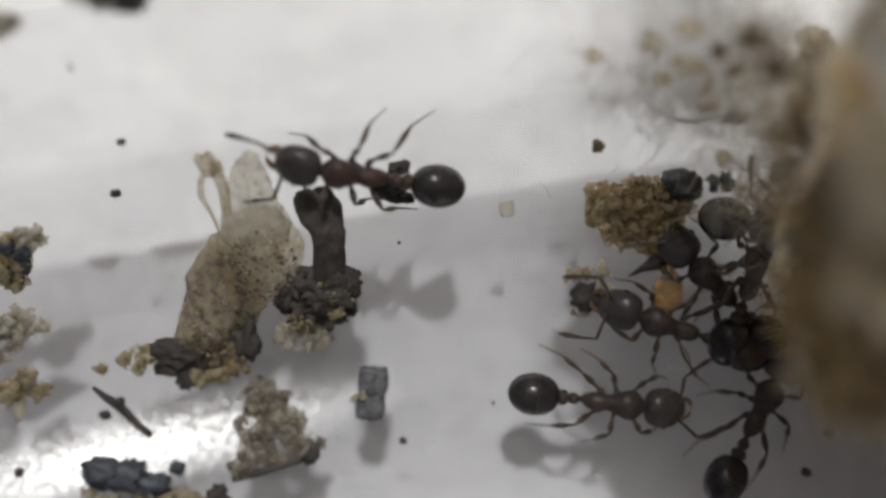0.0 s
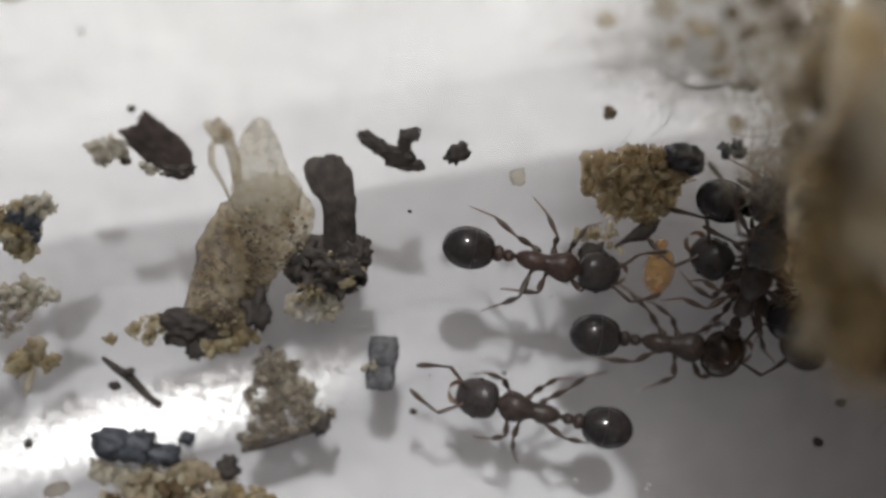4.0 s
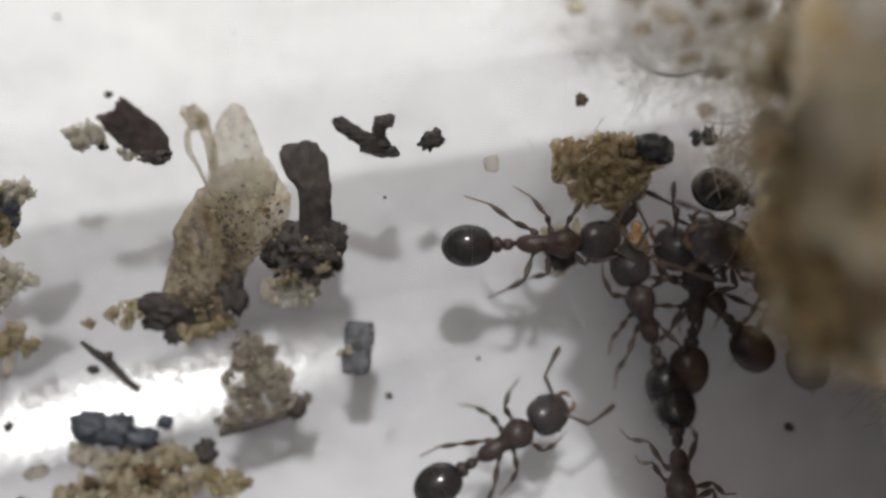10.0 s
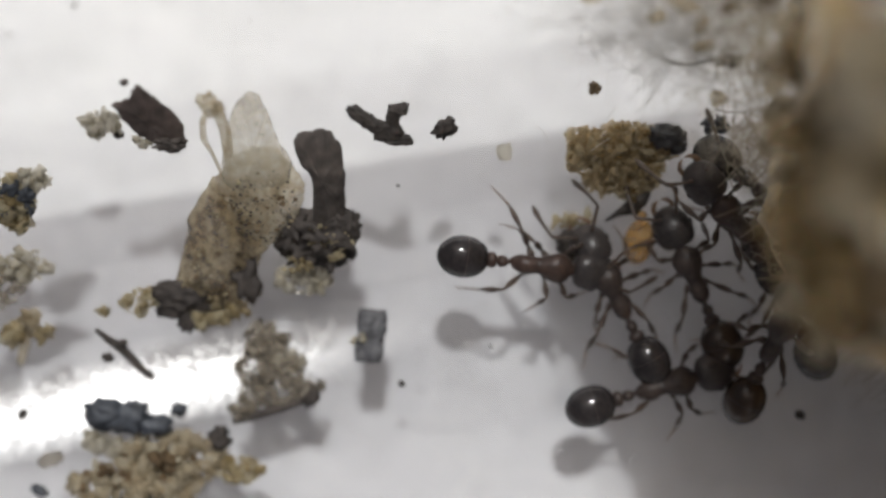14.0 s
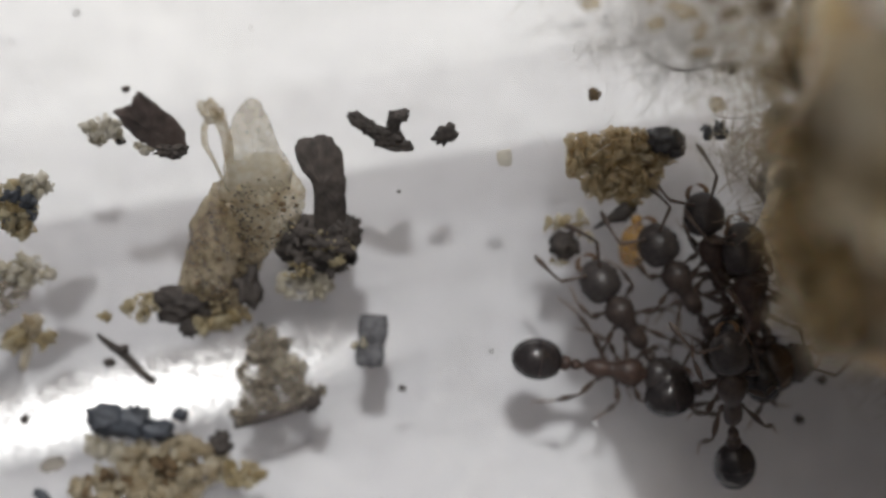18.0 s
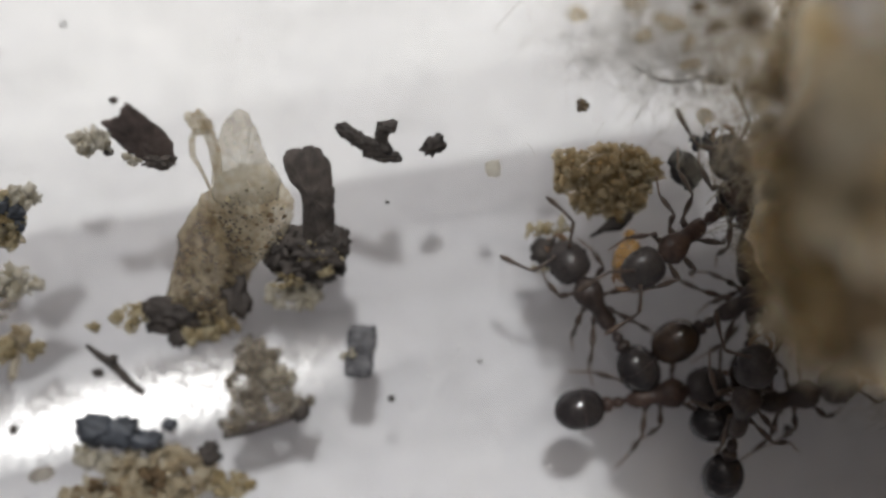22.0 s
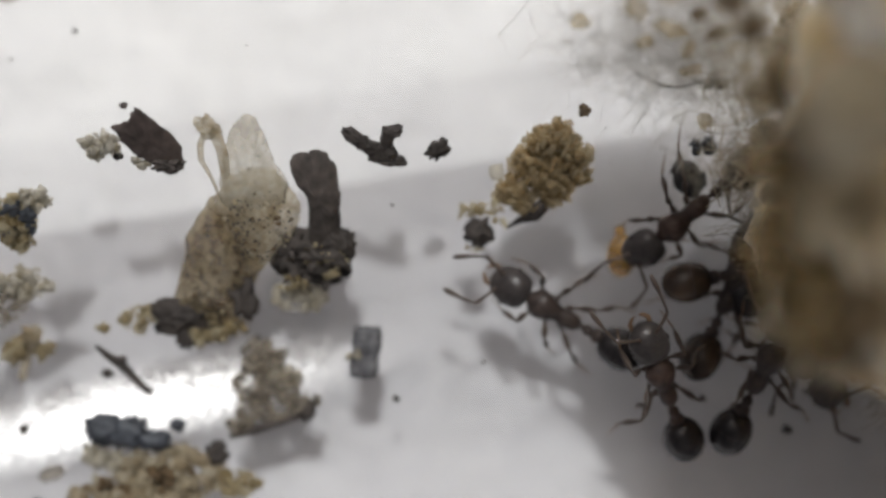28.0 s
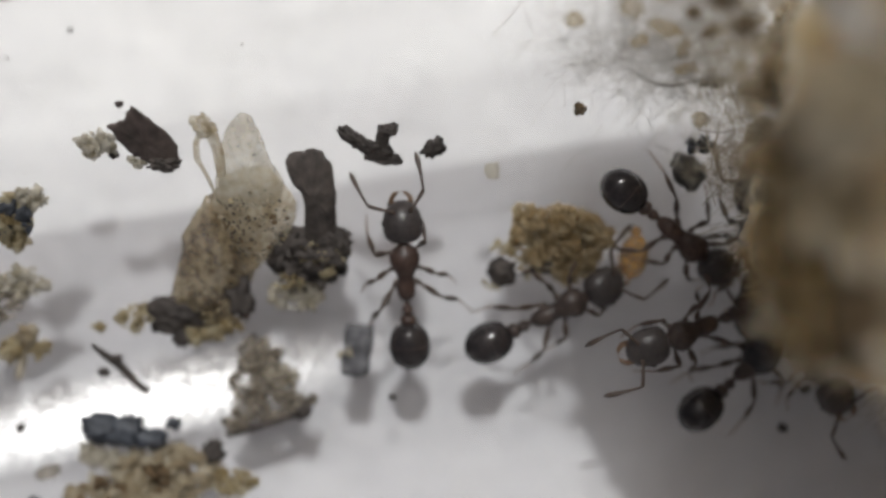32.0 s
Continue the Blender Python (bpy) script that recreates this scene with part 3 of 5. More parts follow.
for u, v, r in ((515, 450, 34), (560, 450, 42), (598, 440, 30), (530, 478, 32), (575, 478, 32), (504, 474, 24), (550, 494, 18), (606, 488, 14), (575, 504, 10), (602, 462, 22)):
    x, y, _ = lay(u, v, bark.matrix_basis, 0.2)
    bm = bmesh.new()
    lump(bm, 0, 0, 0.0, r * STEP, r * STEP * 0.8, r * STEP * 0.7, 0.5, 4, rnd.random() * 90, 0.25, 0, 2.4)
    part("foot_lump", bm, BARK, bark, "", move(x, y, 0, 0, 0, rnd.random() * 360))
for seed, corners in ((1.0, ((538, 466), (572, 452), (608, 452), (602, 468), (566, 480))), (5.0, ((566, 488), (592, 482), (600, 492), (576, 500)))):
    bm = bmesh.new()
    scrap(bm, corners, bark.matrix_basis, 0.05, 0.03, 0.3, seed, 0.40, 0.04)
    part("yellow_fleck", bm, STRAW, bark, "yellow mouldy streak")
for u, v in ((520, 500), (545, 440), (515, 512), (596, 470)):
    x, y, _ = lay(u, v, bark.matrix_basis, 0.4)
    bm = bmesh.new()
    crumbs(bm, rnd, 14, 0.2, 0.05, 0.045, 0.04, 0.5)
    part("yellow_fleck", bm, STRAW, bark, "yellow mouldy fleck", move(x, y, 0.4, 0, 0, rnd.uniform(-25, 25)))

# dark plates and yellow crumbs under the husk
one_crumb("dark_plate", "flat dark scrap on the tube floor", "scrap", 318, 565, 100, 54, 26, BARK, 6, 0.4, 0.3, 4)
one_crumb("dark_scrap", "dark brown scrap beside the husk", "scrap", 425, 530, 42, 84, 36, BARK, 10, 0.4, 0.3, 4)
one_crumb("dark_sliver", "thin dark sliver standing by the husk", "sliver", 381, 562, 10, 40, 20, BARK, 5, 0.2)
one_crumb("brown_stub", "short brown stub under the husk", "stub", 320, 606, 30, 42, 20, BARK, 10, 0.3)
heap("yellow_crumbs", "small yellow crumbs on the tube floor", "crumb", 238, 572, 74, 44, 12, 20, 9, STRAW, 31, 20)
heap("yellow_crumbs", "small yellow crumbs on the tube floor", "crumb", 172, 592, 18, 14, 6, 5, 6, STRAW, 32)
heap("yellow_crumbs", "fluffy yellow crumbs below the dark bark", "crumb", 525, 535, 100, 50, 12, 26, 10, PALE, 33)
heap("brown_crumbs", "brown crumbs below the husk", "crumb", 370, 590, 120, 50, 10, 30, 10, STRAW, 34, 10)

# forked scrap and its neighbour
fork = thing("forked_scrap", "dark forked bark scrap on the tube wall", "bark", rest(*at(662, 262), 0))
for u, v, lx, ly, turn, seed in ((630, 243, 50, 20, -38, 1.0), (650, 258, 40, 22, -30, 7.0), (674, 270, 46, 32, 5, 2.0), (684, 244, 20, 38, -8, 3.0), (692, 232, 34, 14, 8, 4.0), (690, 288, 48, 15, -4, 5.0)):
    x, y = off(u, v, (662, 262))
    bm = bmesh.new()
    lump(bm, 0, 0, 0, lx * STEP / 2, ly * STEP / 2, 0.13, 0.26, 4, seed, 0.4, 0, 2.0)
    part("prong", bm, BARK, fork, "", move(x, y, 0, 0, 0, turn))
one_crumb("dark_crumb", "small dark bark crumb on the tube wall", "crumb", 775, 267, 40, 28, 24, BARK, 20, 0.4, 0.3, group="dark crumbs")
one_crumb("pale_flake", "small pale flake on the tube wall", "flake", 882, 307, 26, 30, 8, PALE, 20, 0.3, 0.3)

# stick
stick = thing("stick", "thin brown stick with a knot on the tube floor", "stick", rest(*at(212, 662), 0))
bm = bmesh.new()
sweep(bm, [(*off(u, v, (212, 662)), z) for u, v, z in ((164, 615, 0.2), (185, 636, 0.16), (205, 652, 0.12), (222, 672, 0.1), (240, 694, 0.08), (257, 709, 0.06))],
      [0.03, 0.06, 0.075, 0.065, 0.055, 0.05], 9)
part("shaft", bm, BARK, stick)
bm = bmesh.new()
lump(bm, *off(208, 643, (212, 662)), 0.1, 0.09, 0.07, 0.07, 0.4, 2, 3)
part("knot", bm, BARK, stick)

# pellet of two grey blocks with a pale flake on it
pellet = thing("pellet", "grey two-part pellet with a pale flake", "pellet", rest(*at(646, 630), -4))
for y, lx, ly, seed in ((0.19, 0.22, 0.215, 2.0), (-0.19, 0.21, 0.205, 7.0)):
    bm = bmesh.new()
    lump(bm, 0, 0, 0, lx, ly, 0.17, 0.12, 4, seed, 0.62, 0, 3)
    part("block", bm, PELLET, pellet, "", move(0.01 if y > 0 else -0.01, y))
bm = bmesh.new()
crumbs(bm, random.Random(4), 16, 0.11, 0.08, 0.06, 0.05)
part("flake", bm, PALE, pellet, "pale flake on its side", move(-0.16, 0.0, 0.33))

# granular clump on a thin stick
clump = thing("debris_clump", "grey-brown clump of grains on a thin stick", "debris", rest(*at(470, 710), 0))
H2 = (470, 710)
for u, v, lx, ly, n, seed in ((455, 640, 56, 66, 44, 1), (448, 690, 76, 60, 46, 2), (502, 690, 46, 50, 30, 3), (470, 736, 110, 40, 46, 4), (534, 722, 50, 36, 26, 5), (418, 765, 40, 36, 20, 6)):
    x, y = off(u, v, H2)
    bm = bmesh.new()
    crumbs(bm, random.Random(seed), n * 3, lx * STEP * 0.56, ly * STEP * 0.56, 0.056, 0.3, 0.5, 2, 1.6)
    tagged(part("grain_cluster", bm, GREY, clump, "", move(x, y)), kind="stuff")
x, y = off(540, 735, H2)
bm = bmesh.new()
lump(bm, 0, 0, 0.0, 0.16, 0.17, 0.15, 0.3, 3, 9)
part("dark_grain", bm, BARK, clump, "", move(x, y))
bm = bmesh.new()
sweep(bm, [(*off(u, v, H2), z) for u, v, z in ((400, 786, 0.08), (440, 774, 0.1), (490, 760, 0.12), (550, 742, 0.1))], [0.05, 0.075, 0.06, 0.04], 8)
part("stick", bm, BARK, clump, "thin brown stick")
heap("grey_grains", "small grey grains beside the clump", "crumb", 470, 640, 70, 40, 14, 24, 9, GREY, 44)
heap("pale_grains", "pale grains beside the clump", "crumb", 500, 680, 60, 40, 14, 18, 9, PALE, 45)

# blue-black crumb and the yellow heap round it
blue = thing("blue_black_crumb", "blue-black lumpy crumb in the bright streak", "crumb", rest(*at(215, 770), 0))
for u, v, lx, ly, seed in ((180, 768, 70, 52, 1.0), (220, 772, 70, 54, 2.0), (268, 788, 56, 34, 3.0)):
    bm = bmesh.new()
    lump(bm, *off(u, v, (215, 770)), 0, lx * STEP / 2, ly * STEP / 2, 0.2, 0.35, 3, seed, 0.3)
    part("lobe", bm, SLATE, blue)
one_crumb("dark_crumb", "small dark crumb beside the bright streak", "crumb", 306, 761, 26, 22, 20, SLATE, 0, 0.35, group="dark crumbs")
one_crumb("dark_crumb", "dark brown crumb beside the yellow heap", "crumb", 379, 812, 36, 38, 30, BARK, 0, 0.4, group="dark crumbs")
one_crumb("brown_crumb", "reddish brown crumb on the tube floor", "crumb", 80, 850, 46, 24, 18, GREY, 20, 0.35, group="brown crumbs")
one_crumb("dark_crumb", "small dark crumb on the tube floor", "crumb", 60, 905, 30, 18, 16, SLATE, -30, 0.35, group="dark crumbs")
heap("yellow_heap", "heap of yellow mouldy crumbs with dark grains", "debris", 292, 852, 200, 100, 44, 80, 13, MOULD, 51)
heap("yellow_heap", "heap of yellow mouldy crumbs with dark grains", "debris", 158, 818, 46, 44, 16, 16, 10, PALE, 52)
heap("yellow_heap", "heap of yellow mouldy crumbs with dark grains", "debris", 225, 895, 230, 90, 44, 80, 15, MOULD, 55)
heap("yellow_heap", "heap of yellow mouldy crumbs with dark grains", "debris", 415, 868, 90, 44, 16, 22, 11, STRAW, 56)
heap("yellow_heap", "heap of yellow mouldy crumbs with dark grains", "debris", 210, 835, 80, 40, 14, 20, 10, PALE, 57)
heap("dark_grains", "dark grains in the yellow heap", "grain", 285, 850, 170, 84, 52, 9, 12, SOIL, 53)
heap("dark_grains", "dark grains in the yellow heap", "grain", 210, 885, 170, 60, 52, 8, 13, SOIL, 54)

# debris at the tube's far end
for u, v, lx, ly, n, mat, seed, label in ((10, 390, 70, 80, 34, STRAW, 61, "yellow fluffy crumbs with dark grains"), (50, 362, 50, 40, 18, PALE, 62, "pale fluffy crumbs on the tube wall"),
                                          (15, 425, 50, 60, 20, STRAW, 63, "yellow crumbs on the tube wall"), (30, 510, 90, 60, 26, PALE, 64, "pale yellow crumbs on the tube floor"),
                                          (-30, 545, 110, 90, 40, GREY, 65, "grey-brown crumbs on the tube floor"), (14, 628, 36, 40, 12, STRAW, 66, "yellow crumbs round a thin sliver"), (66, 628, 34, 30, 10, STRAW, 69, "yellow crumbs round a thin sliver"), (44, 606, 24, 26, 8, MOULD, 70, "brown crumbs round a thin sliver"),
                                          (-90, 430, 120, 160, 60, GREY, 67, "grey-brown crumbs on the tube wall"), (-100, 620, 130, 120, 50, STRAW, 68, "yellow crumbs on the tube floor")):
    heap("crumb_heap", label, "debris", u, v, lx, ly, 22, n, 11, mat, seed)
for u, v, lx, ly in ((8, 372, 34, 26), (36, 380, 36, 24), (42, 402, 16, 30), (6, 410, 26, 22)):
    one_crumb("dark_grain", "dark grain among yellow crumbs", "grain", u, v, lx, ly, 22, SLATE, 20, 0.4, lift=0.05, group="dark grains")
one_crumb("sliver", "thin brown sliver on the tube floor", "sliver", 33, 650, 16, 84, 14, MOULD, -14, 0.35)
for u, v, r in ((858, 649, 8), (701, 715, 14), (120, 54, 9), (6, 105, 6), (430, 80, 5), (1405, 770, 20), (1445, 700, 20), (180, 670, 22), (450, 606, 14), (694, 367, 7), (30, 770, 18), (1060, 60, 6)):
    one_crumb("speck", "tiny dark speck on the tube wall", "speck", u, v, r, r * 0.85, r * 0.6, BARK, u, 0.3, detail=2, group="specks")
rnd = random.Random(77)
bm = bmesh.new()
for _ in range(170):
    u, v = rnd.uniform(-100, 1100), rnd.uniform(560, 900)
    place, n = on_wall(*at(u, v))
    k = rnd.uniform(0.006, 0.014)
    lump(bm, *place, k, k, k * 0.6, 0.2, 1, rnd.random() * 30)
tagged(part("dust", bm, FIBRE), "fine pale dust scattered on the tube floor", "dust", kind="stuff")

# pale glossy beads added to stand in for sparkles on the floor
rnd = random.Random(78)
bm = bmesh.new()
for _ in range(120):
    u, v = rnd.choice(((580, 690), (790, 610), (1000, 500), (1060, 620), (1180, 560), (700, 640), (1090, 790))) if rnd.random() < 0.6 else (rnd.uniform(540, 1350), rnd.uniform(450, 880))
    place, n = on_wall(*at(u + rnd.gauss(0, 36), v + rnd.gauss(0, 26)))
    k = rnd.uniform(0.012, 0.03)
    bmesh.ops.create_icosphere(bm, subdivisions=2, radius=k, matrix=Matrix.Translation(place + n * k * 0.5))
tagged(part("glint_beads", bm, GLINT_BEAD), "tiny pale beads added as glints on the tube floor", "droplet", kind="stuff")

# ---- cotton: the plug and its loose fibres ----
plug = thing("cotton_plug", "cotton plug stained brown closing the tube", "cotton", move(0, 0))


def plug_face(p, z):
    """How far along the tube the plug's face stands, at p across and z up."""
    q = Vector((p * 0.55, z * 0.55, 3.0))
    far = 3.4 + 1.5 * noise.noise(Vector((p * 0.8, z * 0.45, 8.0))) + 0.5 * noise.noise(Vector((p * 2.6, z * 1.5, 5.0)))
    s = max(0.0, min(1.0, (p - (z - 5.0) / 1.88 - 3.7) / 1.4))     # pulled back along its far shoulder
    far_side = s * s * (3 - 2 * s) * (0.05 + 0.4 * max(0.0, z - 2.8))
    return PLUG_AT + far_side + 0.045 * max(0.0, p - 1.5) ** 1.7 + min(far, 1.25 * max(0.0, 0.9 - p)) - 0.115 * (min(z, 9.0) - 1.5) + 0.1 * max(0.0, z - 9.0) + 0.85 * noise.noise(q) + 0.35 * noise.noise(q * 3.1) + 0.12 * noise.noise(q * 9.0)


PLUG_AT = 5.5
bm = bmesh.new()
rings, around = [], 96
for r in [0.02 + 0.98 * i / 44 for i in range(45)]:
    ring = []
    for k in range(around):
        f = 2 * math.pi * k / around
        p, z = r * (BORE - 0.06) * math.cos(f), WALL + 0.02 + BORE + r * (BORE - 0.06) * math.sin(f)
        back = max(0.0, r - 0.93) * 9
        ring.append(bm.verts.new(from_tube(plug_face(p, z) + back, p, z)))
    rings.append(ring)
for a in (14.0, 24.0, 34.0):
    rings.append([bm.verts.new(from_tube(a, (BORE - 0.06) * math.cos(2 * math.pi * k / around), WALL + 0.02 + BORE + (BORE - 0.06) * math.sin(2 * math.pi * k / around)))
                  for k in range(around)])
for a, b in zip(rings, rings[1:]):
    for k in range(around):
        bm.faces.new((a[k], a[(k + 1) % around], b[(k + 1) % around], b[k]))
bm.faces.new(rings[0][::-1])
bm.faces.new(rings[-1])
bmesh.ops.recalc_face_normals(bm, faces=bm.faces)
part("packed_body", bm, COTTON, plug, "packed cotton with brown stains")


rnd = random.Random(88)
for i in range(70):
    p, z = rnd.uniform(0.5, 6.8), rnd.uniform(5.0, 15.0)
    if p * p + (z - WALL - BORE) ** 2 > 46:
        continue
    bm = bmesh.new()
    # tufts above 9.5 mm, out of view, are added to fray the plug's shadow
    k, out = (rnd.uniform(0.22, 0.6), rnd.uniform(-0.2, 0.5)) if z > 9.5 else (rnd.uniform(0.2, 0.4), rnd.uniform(-0.6, -0.15))
    lump(bm, 0, 0, -k, k, k * rnd.uniform(0.6, 1), k * 0.9, 0.5, 3, i * 1.7)
    part("cotton_tuft", bm, TUFT, plug, "pale loose tuft", Matrix.Translation(from_tube(plug_face(p, z) - out, p, z) * MM))


def on_plug(u, v):
    """The place on the plug's face under the plan's point (u, v)."""
    z = 12.0
    while z > 1.6:
        k = (EYE.z - z) / 20.5
        if along(u * k, v * k) > plug_face(across(u * k, v * k), z):
            break
        z -= 0.04
    return Vector((u * k, v * k, z))


for u, v, r, mat in ((1470, 255, 60, SOIL), (1435, 350, 46, SOIL), (1530, 530, 40, SOIL), (1470, 440, 90, STAIN), (1455, 490, 70, STAIN), (1510, 470, 90, STAIN), (1440, 300, 60, STAIN), (1395, 175, 46, STAIN), (1400, 60, 46, STAIN), (1425, 300, 46, STAIN), (1440, 420, 60, STAIN), (1430, 500, 54, STAIN), (1450, 580, 50, STAIN), (1500, 560, 60, STAIN), (1420, 250, 50, TUFT), (1480, 340, 60, TUFT), (1430, 410, 44, TUFT), (1500, 400, 60, TUFT), (1415, 500, 50, TUFT), (1470, 580, 70, TUFT), (1530, 600, 80, TUFT), (1390, 110, 40, TUFT), (1372, 360, 40, TUFT), (1370, 460, 40, TUFT), (1380, 560, 44, TUFT), (1366, 240, 36, TUFT)):
    bm = bmesh.new()
    wide = 1.0 if mat is TUFT else 1.6
    for i in range(13):
        lump(bm, random.gauss(0, 0.4) * r * STEP, random.gauss(0, 0.4) * r * STEP, random.gauss(0, 0.3) * r * STEP + (0.5 if mat is SOIL else 0.25), r * STEP * random.uniform(0.15, 0.42) * wide, r * STEP * random.uniform(0.15, 0.36) * wide, 0.2 * wide, 0.5, 3, i + u)
    part("cotton_tuft" if mat is TUFT else "brown_clot", bm, mat, plug, "pale loose tuft" if mat is TUFT else "brown soiled clot in the cotton", Matrix.Translation(on_plug(*at(u, v)) * MM))


def fibre(bm, rnd, start, way, length, radius, curl):
    points, d, p = [], Vector(way).normalized(), Vector(start)
    n = 9
    turn = Vector((rnd.gauss(0, 1), rnd.gauss(0, 1), rnd.gauss(0, 1)))
    for _ in range(n):
        points.append(p.copy())
        turn = (turn + Vector((rnd.gauss(0, 1), rnd.gauss(0, 1), rnd.gauss(0, 0.6))) * 0.5)
        d = (d + turn * curl / n).normalized()
        p = p + d * (length / n)
        low = wall_z(across(p.x, p.y)) + 0.03
        if p.z < low:
            p.z = low
    sweep(bm, points, radius, 3, 1.0, False)


# unseen wisps of the plug's cotton, added along the far wall over the loose web to shade the nest
for shift, thick, seed in ((0.0, 0.35, 0.0), (0.55, 0.6, 20.0)):
    bm = bmesh.new()
    wisp = []
    for i in range(41):
        row = []
        f = radians(5 + 40 * i / 40)
        left = 2.75 + shift * 0.9 + 1.2 * max(0.0, (i - 10) / 30) ** 1.3 + 0.5 * noise.noise(Vector((i * 0.17, 4.0, seed))) + 0.25 * noise.noise(Vector((i * 0.6, 9.0, seed)))
        for j in range(31):
            a = left + (5.3 - left) * (j / 30)
            deep = thick * (0.15 + min(1.0, (a - left) * 0.7)) * (0.8 + 0.4 * noise.noise(Vector((a * 1.5, i * 0.3, seed))))
            for r in (7.94 - shift, 7.94 - shift - deep * 0.7):
                row.append(bm.verts.new(from_tube(a, r * math.cos(f), WALL + 0.02 + BORE + r * math.sin(f))))
        wisp.append(row)
    for a, b in zip(wisp, wisp[1:]):
        for j in range(0, 60, 2):
            bm.faces.new((a[j], b[j], b[j + 2], a[j + 2]))
            bm.faces.new((a[j + 1], a[j + 3], b[j + 3], b[j + 1]))
        bm.faces.new((a[0], a[1], b[1], b[0]))
        bm.faces.new((a[60], b[60], b[61], a[61]))
    for row in (wisp[0], wisp[-1]):
        for j in range(0, 60, 2):
            bm.faces.new((row[j], row[j + 2], row[j + 3], row[j + 1]))
    bmesh.ops.recalc_face_normals(bm, faces=bm.faces)
    part("cotton_wisp", bm, SHADE_WISP, plug, "unseen thin white cotton shading the nest")

rnd = random.Random(91)
bm = bmesh.new()
for _ in range(3000):
    p, z = rnd.uniform(-1.5, 5.5), 1.55 + 5 * rnd.random() ** 1.6
    if p * p + (z - 9.45) ** 2 > 60:
        continue
    s = from_tube(plug_face(p, z) + 0.15, p, z)
    fibre(bm, rnd, s, (-1, rnd.gauss(0, 1), rnd.gauss(0, 1)), rnd.uniform(0.4, 1.1), 0.005, 5)
tagged(part("fluff", bm, FLUFF, plug, "tan fluff on its face"), kind="stuff")
bm = bmesh.new()
for _ in range(50):
    p, z = rnd.uniform(-3.5, 3.5), rnd.uniform(6.0, 11.0)
    s = from_tube(plug_face(p, z) + 0.2, p, z)
    fibre(bm, rnd, s, (-1, rnd.gauss(0, 0.5), rnd.gauss(-0.1, 0.2)), rnd.uniform(0.8, 2.4), 0.005, 3)
tagged(part("fibres", bm, FIBRE, plug, "loose white fibres"), kind="stuff")
bm = bmesh.new()
for _ in range(2800):
    u, v = rnd.gauss(1210, 105), rnd.gauss(90, 105)
    if v > 185 - (1300 - u) * 0.2 or u > 1370:
        continue
    high = rnd.uniform(0.04, 0.95)
    place, n = on_wall(*at(u, v), high)
    a = rnd.uniform(0, 2 * math.pi)
    fibre(bm, rnd, place, (math.cos(a), math.sin(a), 0.1), rnd.uniform(0.4, 1.5), rnd.choice((0.0028, 0.0032, 0.0045)), 5)
tagged(part("web", bm, FIBRE, plug, "loose web of white fibres on the wall"), kind="stuff")
rnd = random.Random(92)
bm = bmesh.new()
for _ in range(760):
    u, v = rnd.gauss(1345, 50), rnd.uniform(-40, 340)
    if u > 1430:
        continue
    place, n = on_wall(*at(u, v), rnd.uniform(0.5, 3.0))
    a = rnd.uniform(0, 2 * math.pi)
    fibre(bm, rnd, place, (math.cos(a), math.sin(a), 0.2), rnd.uniform(0.3, 0.8), rnd.uniform(0.006, 0.011), 5)
tagged(part("soiled_web", bm, FLUFF, plug, "tan haze of soiled fibres before its face"), kind="stuff")
for u, v, lx, ly, mat, lift in ((1030, 26, 40, 34, TAN, 0.1), (1147, 66, 34, 30, TAN, 0.2), (1190, 40, 70, 36, TAN, 0.2), (1245, 14, 30, 32, SOIL, 0.3), (1276, 51, 38, 24, SOIL, 0.3), (1225, 82, 26, 40, TAN, 0.2),
                                (1039, 192, 26, 26, SOIL, 0.0), (1254, 210, 30, 38, TAN, 0.2), (1357, 182, 34, 40, TAN, 0.3), (1130, 4, 60, 40, TAN, 0.1), (1230, 118, 22, 46, TAN, 0.2), (1340, 30, 50, 60, SOIL, 0.6),
                                (1262, 264, 26, 22, SLATE, 0.1), (1240, 268, 20, 18, SLATE, 0.1), (1300, -20, 60, 50, SOIL, 0.5), (1190, -30, 50, 40, TAN, 0.3), (1330, 110, 30, 26, TAN, 0.5), (1390, 240, 40, 60, TAN, 0.6)):
    bm = bmesh.new()
    lump(bm, 0, 0, 0, lx * STEP * 0.36, ly * STEP * 0.36, min(lx, ly) * STEP * 0.3, 0.5, 3, u * 0.37, 0.1)
    place, n = on_wall(*at(u, v), 0.3 + 3.5 * lift)
    tagged(part("cotton_crumb", bm, mat, m=stand(place, n, Vector((math.cos(u), math.sin(u), 0)))), "brown crumb caught in the cotton fibres", "crumb", "crumbs in the cotton")
twig = thing("twig", "thin dark twig caught in the cotton fibres", "twig", rest(*at(1230, 148), 0, 0.0, 0.12))
bm = bmesh.new()
sweep(bm, [(*off(u, v, (1230, 148)), z) for u, v, z in ((1160, 140, 0.1), (1185, 150, 0.12), (1212, 153, 0.12), (1240, 145, 0.14), (1262, 142, 0.14))], [0.014, 0.022, 0.028, 0.024, 0.02], 7)
part("stem", bm, BARK, twig)
bm = bmesh.new()
lump(bm, *off(1278, 146, (1230, 148)), 0.08, 0.16, 0.09, 0.08, 0.5, 3, 3)
part("knob", bm, BARK, twig)
heap("grey_grains", "grey grains under the cotton fibres", "grain", 1258, 262, 46, 20, 6, 8, 9, SLATE, 97)
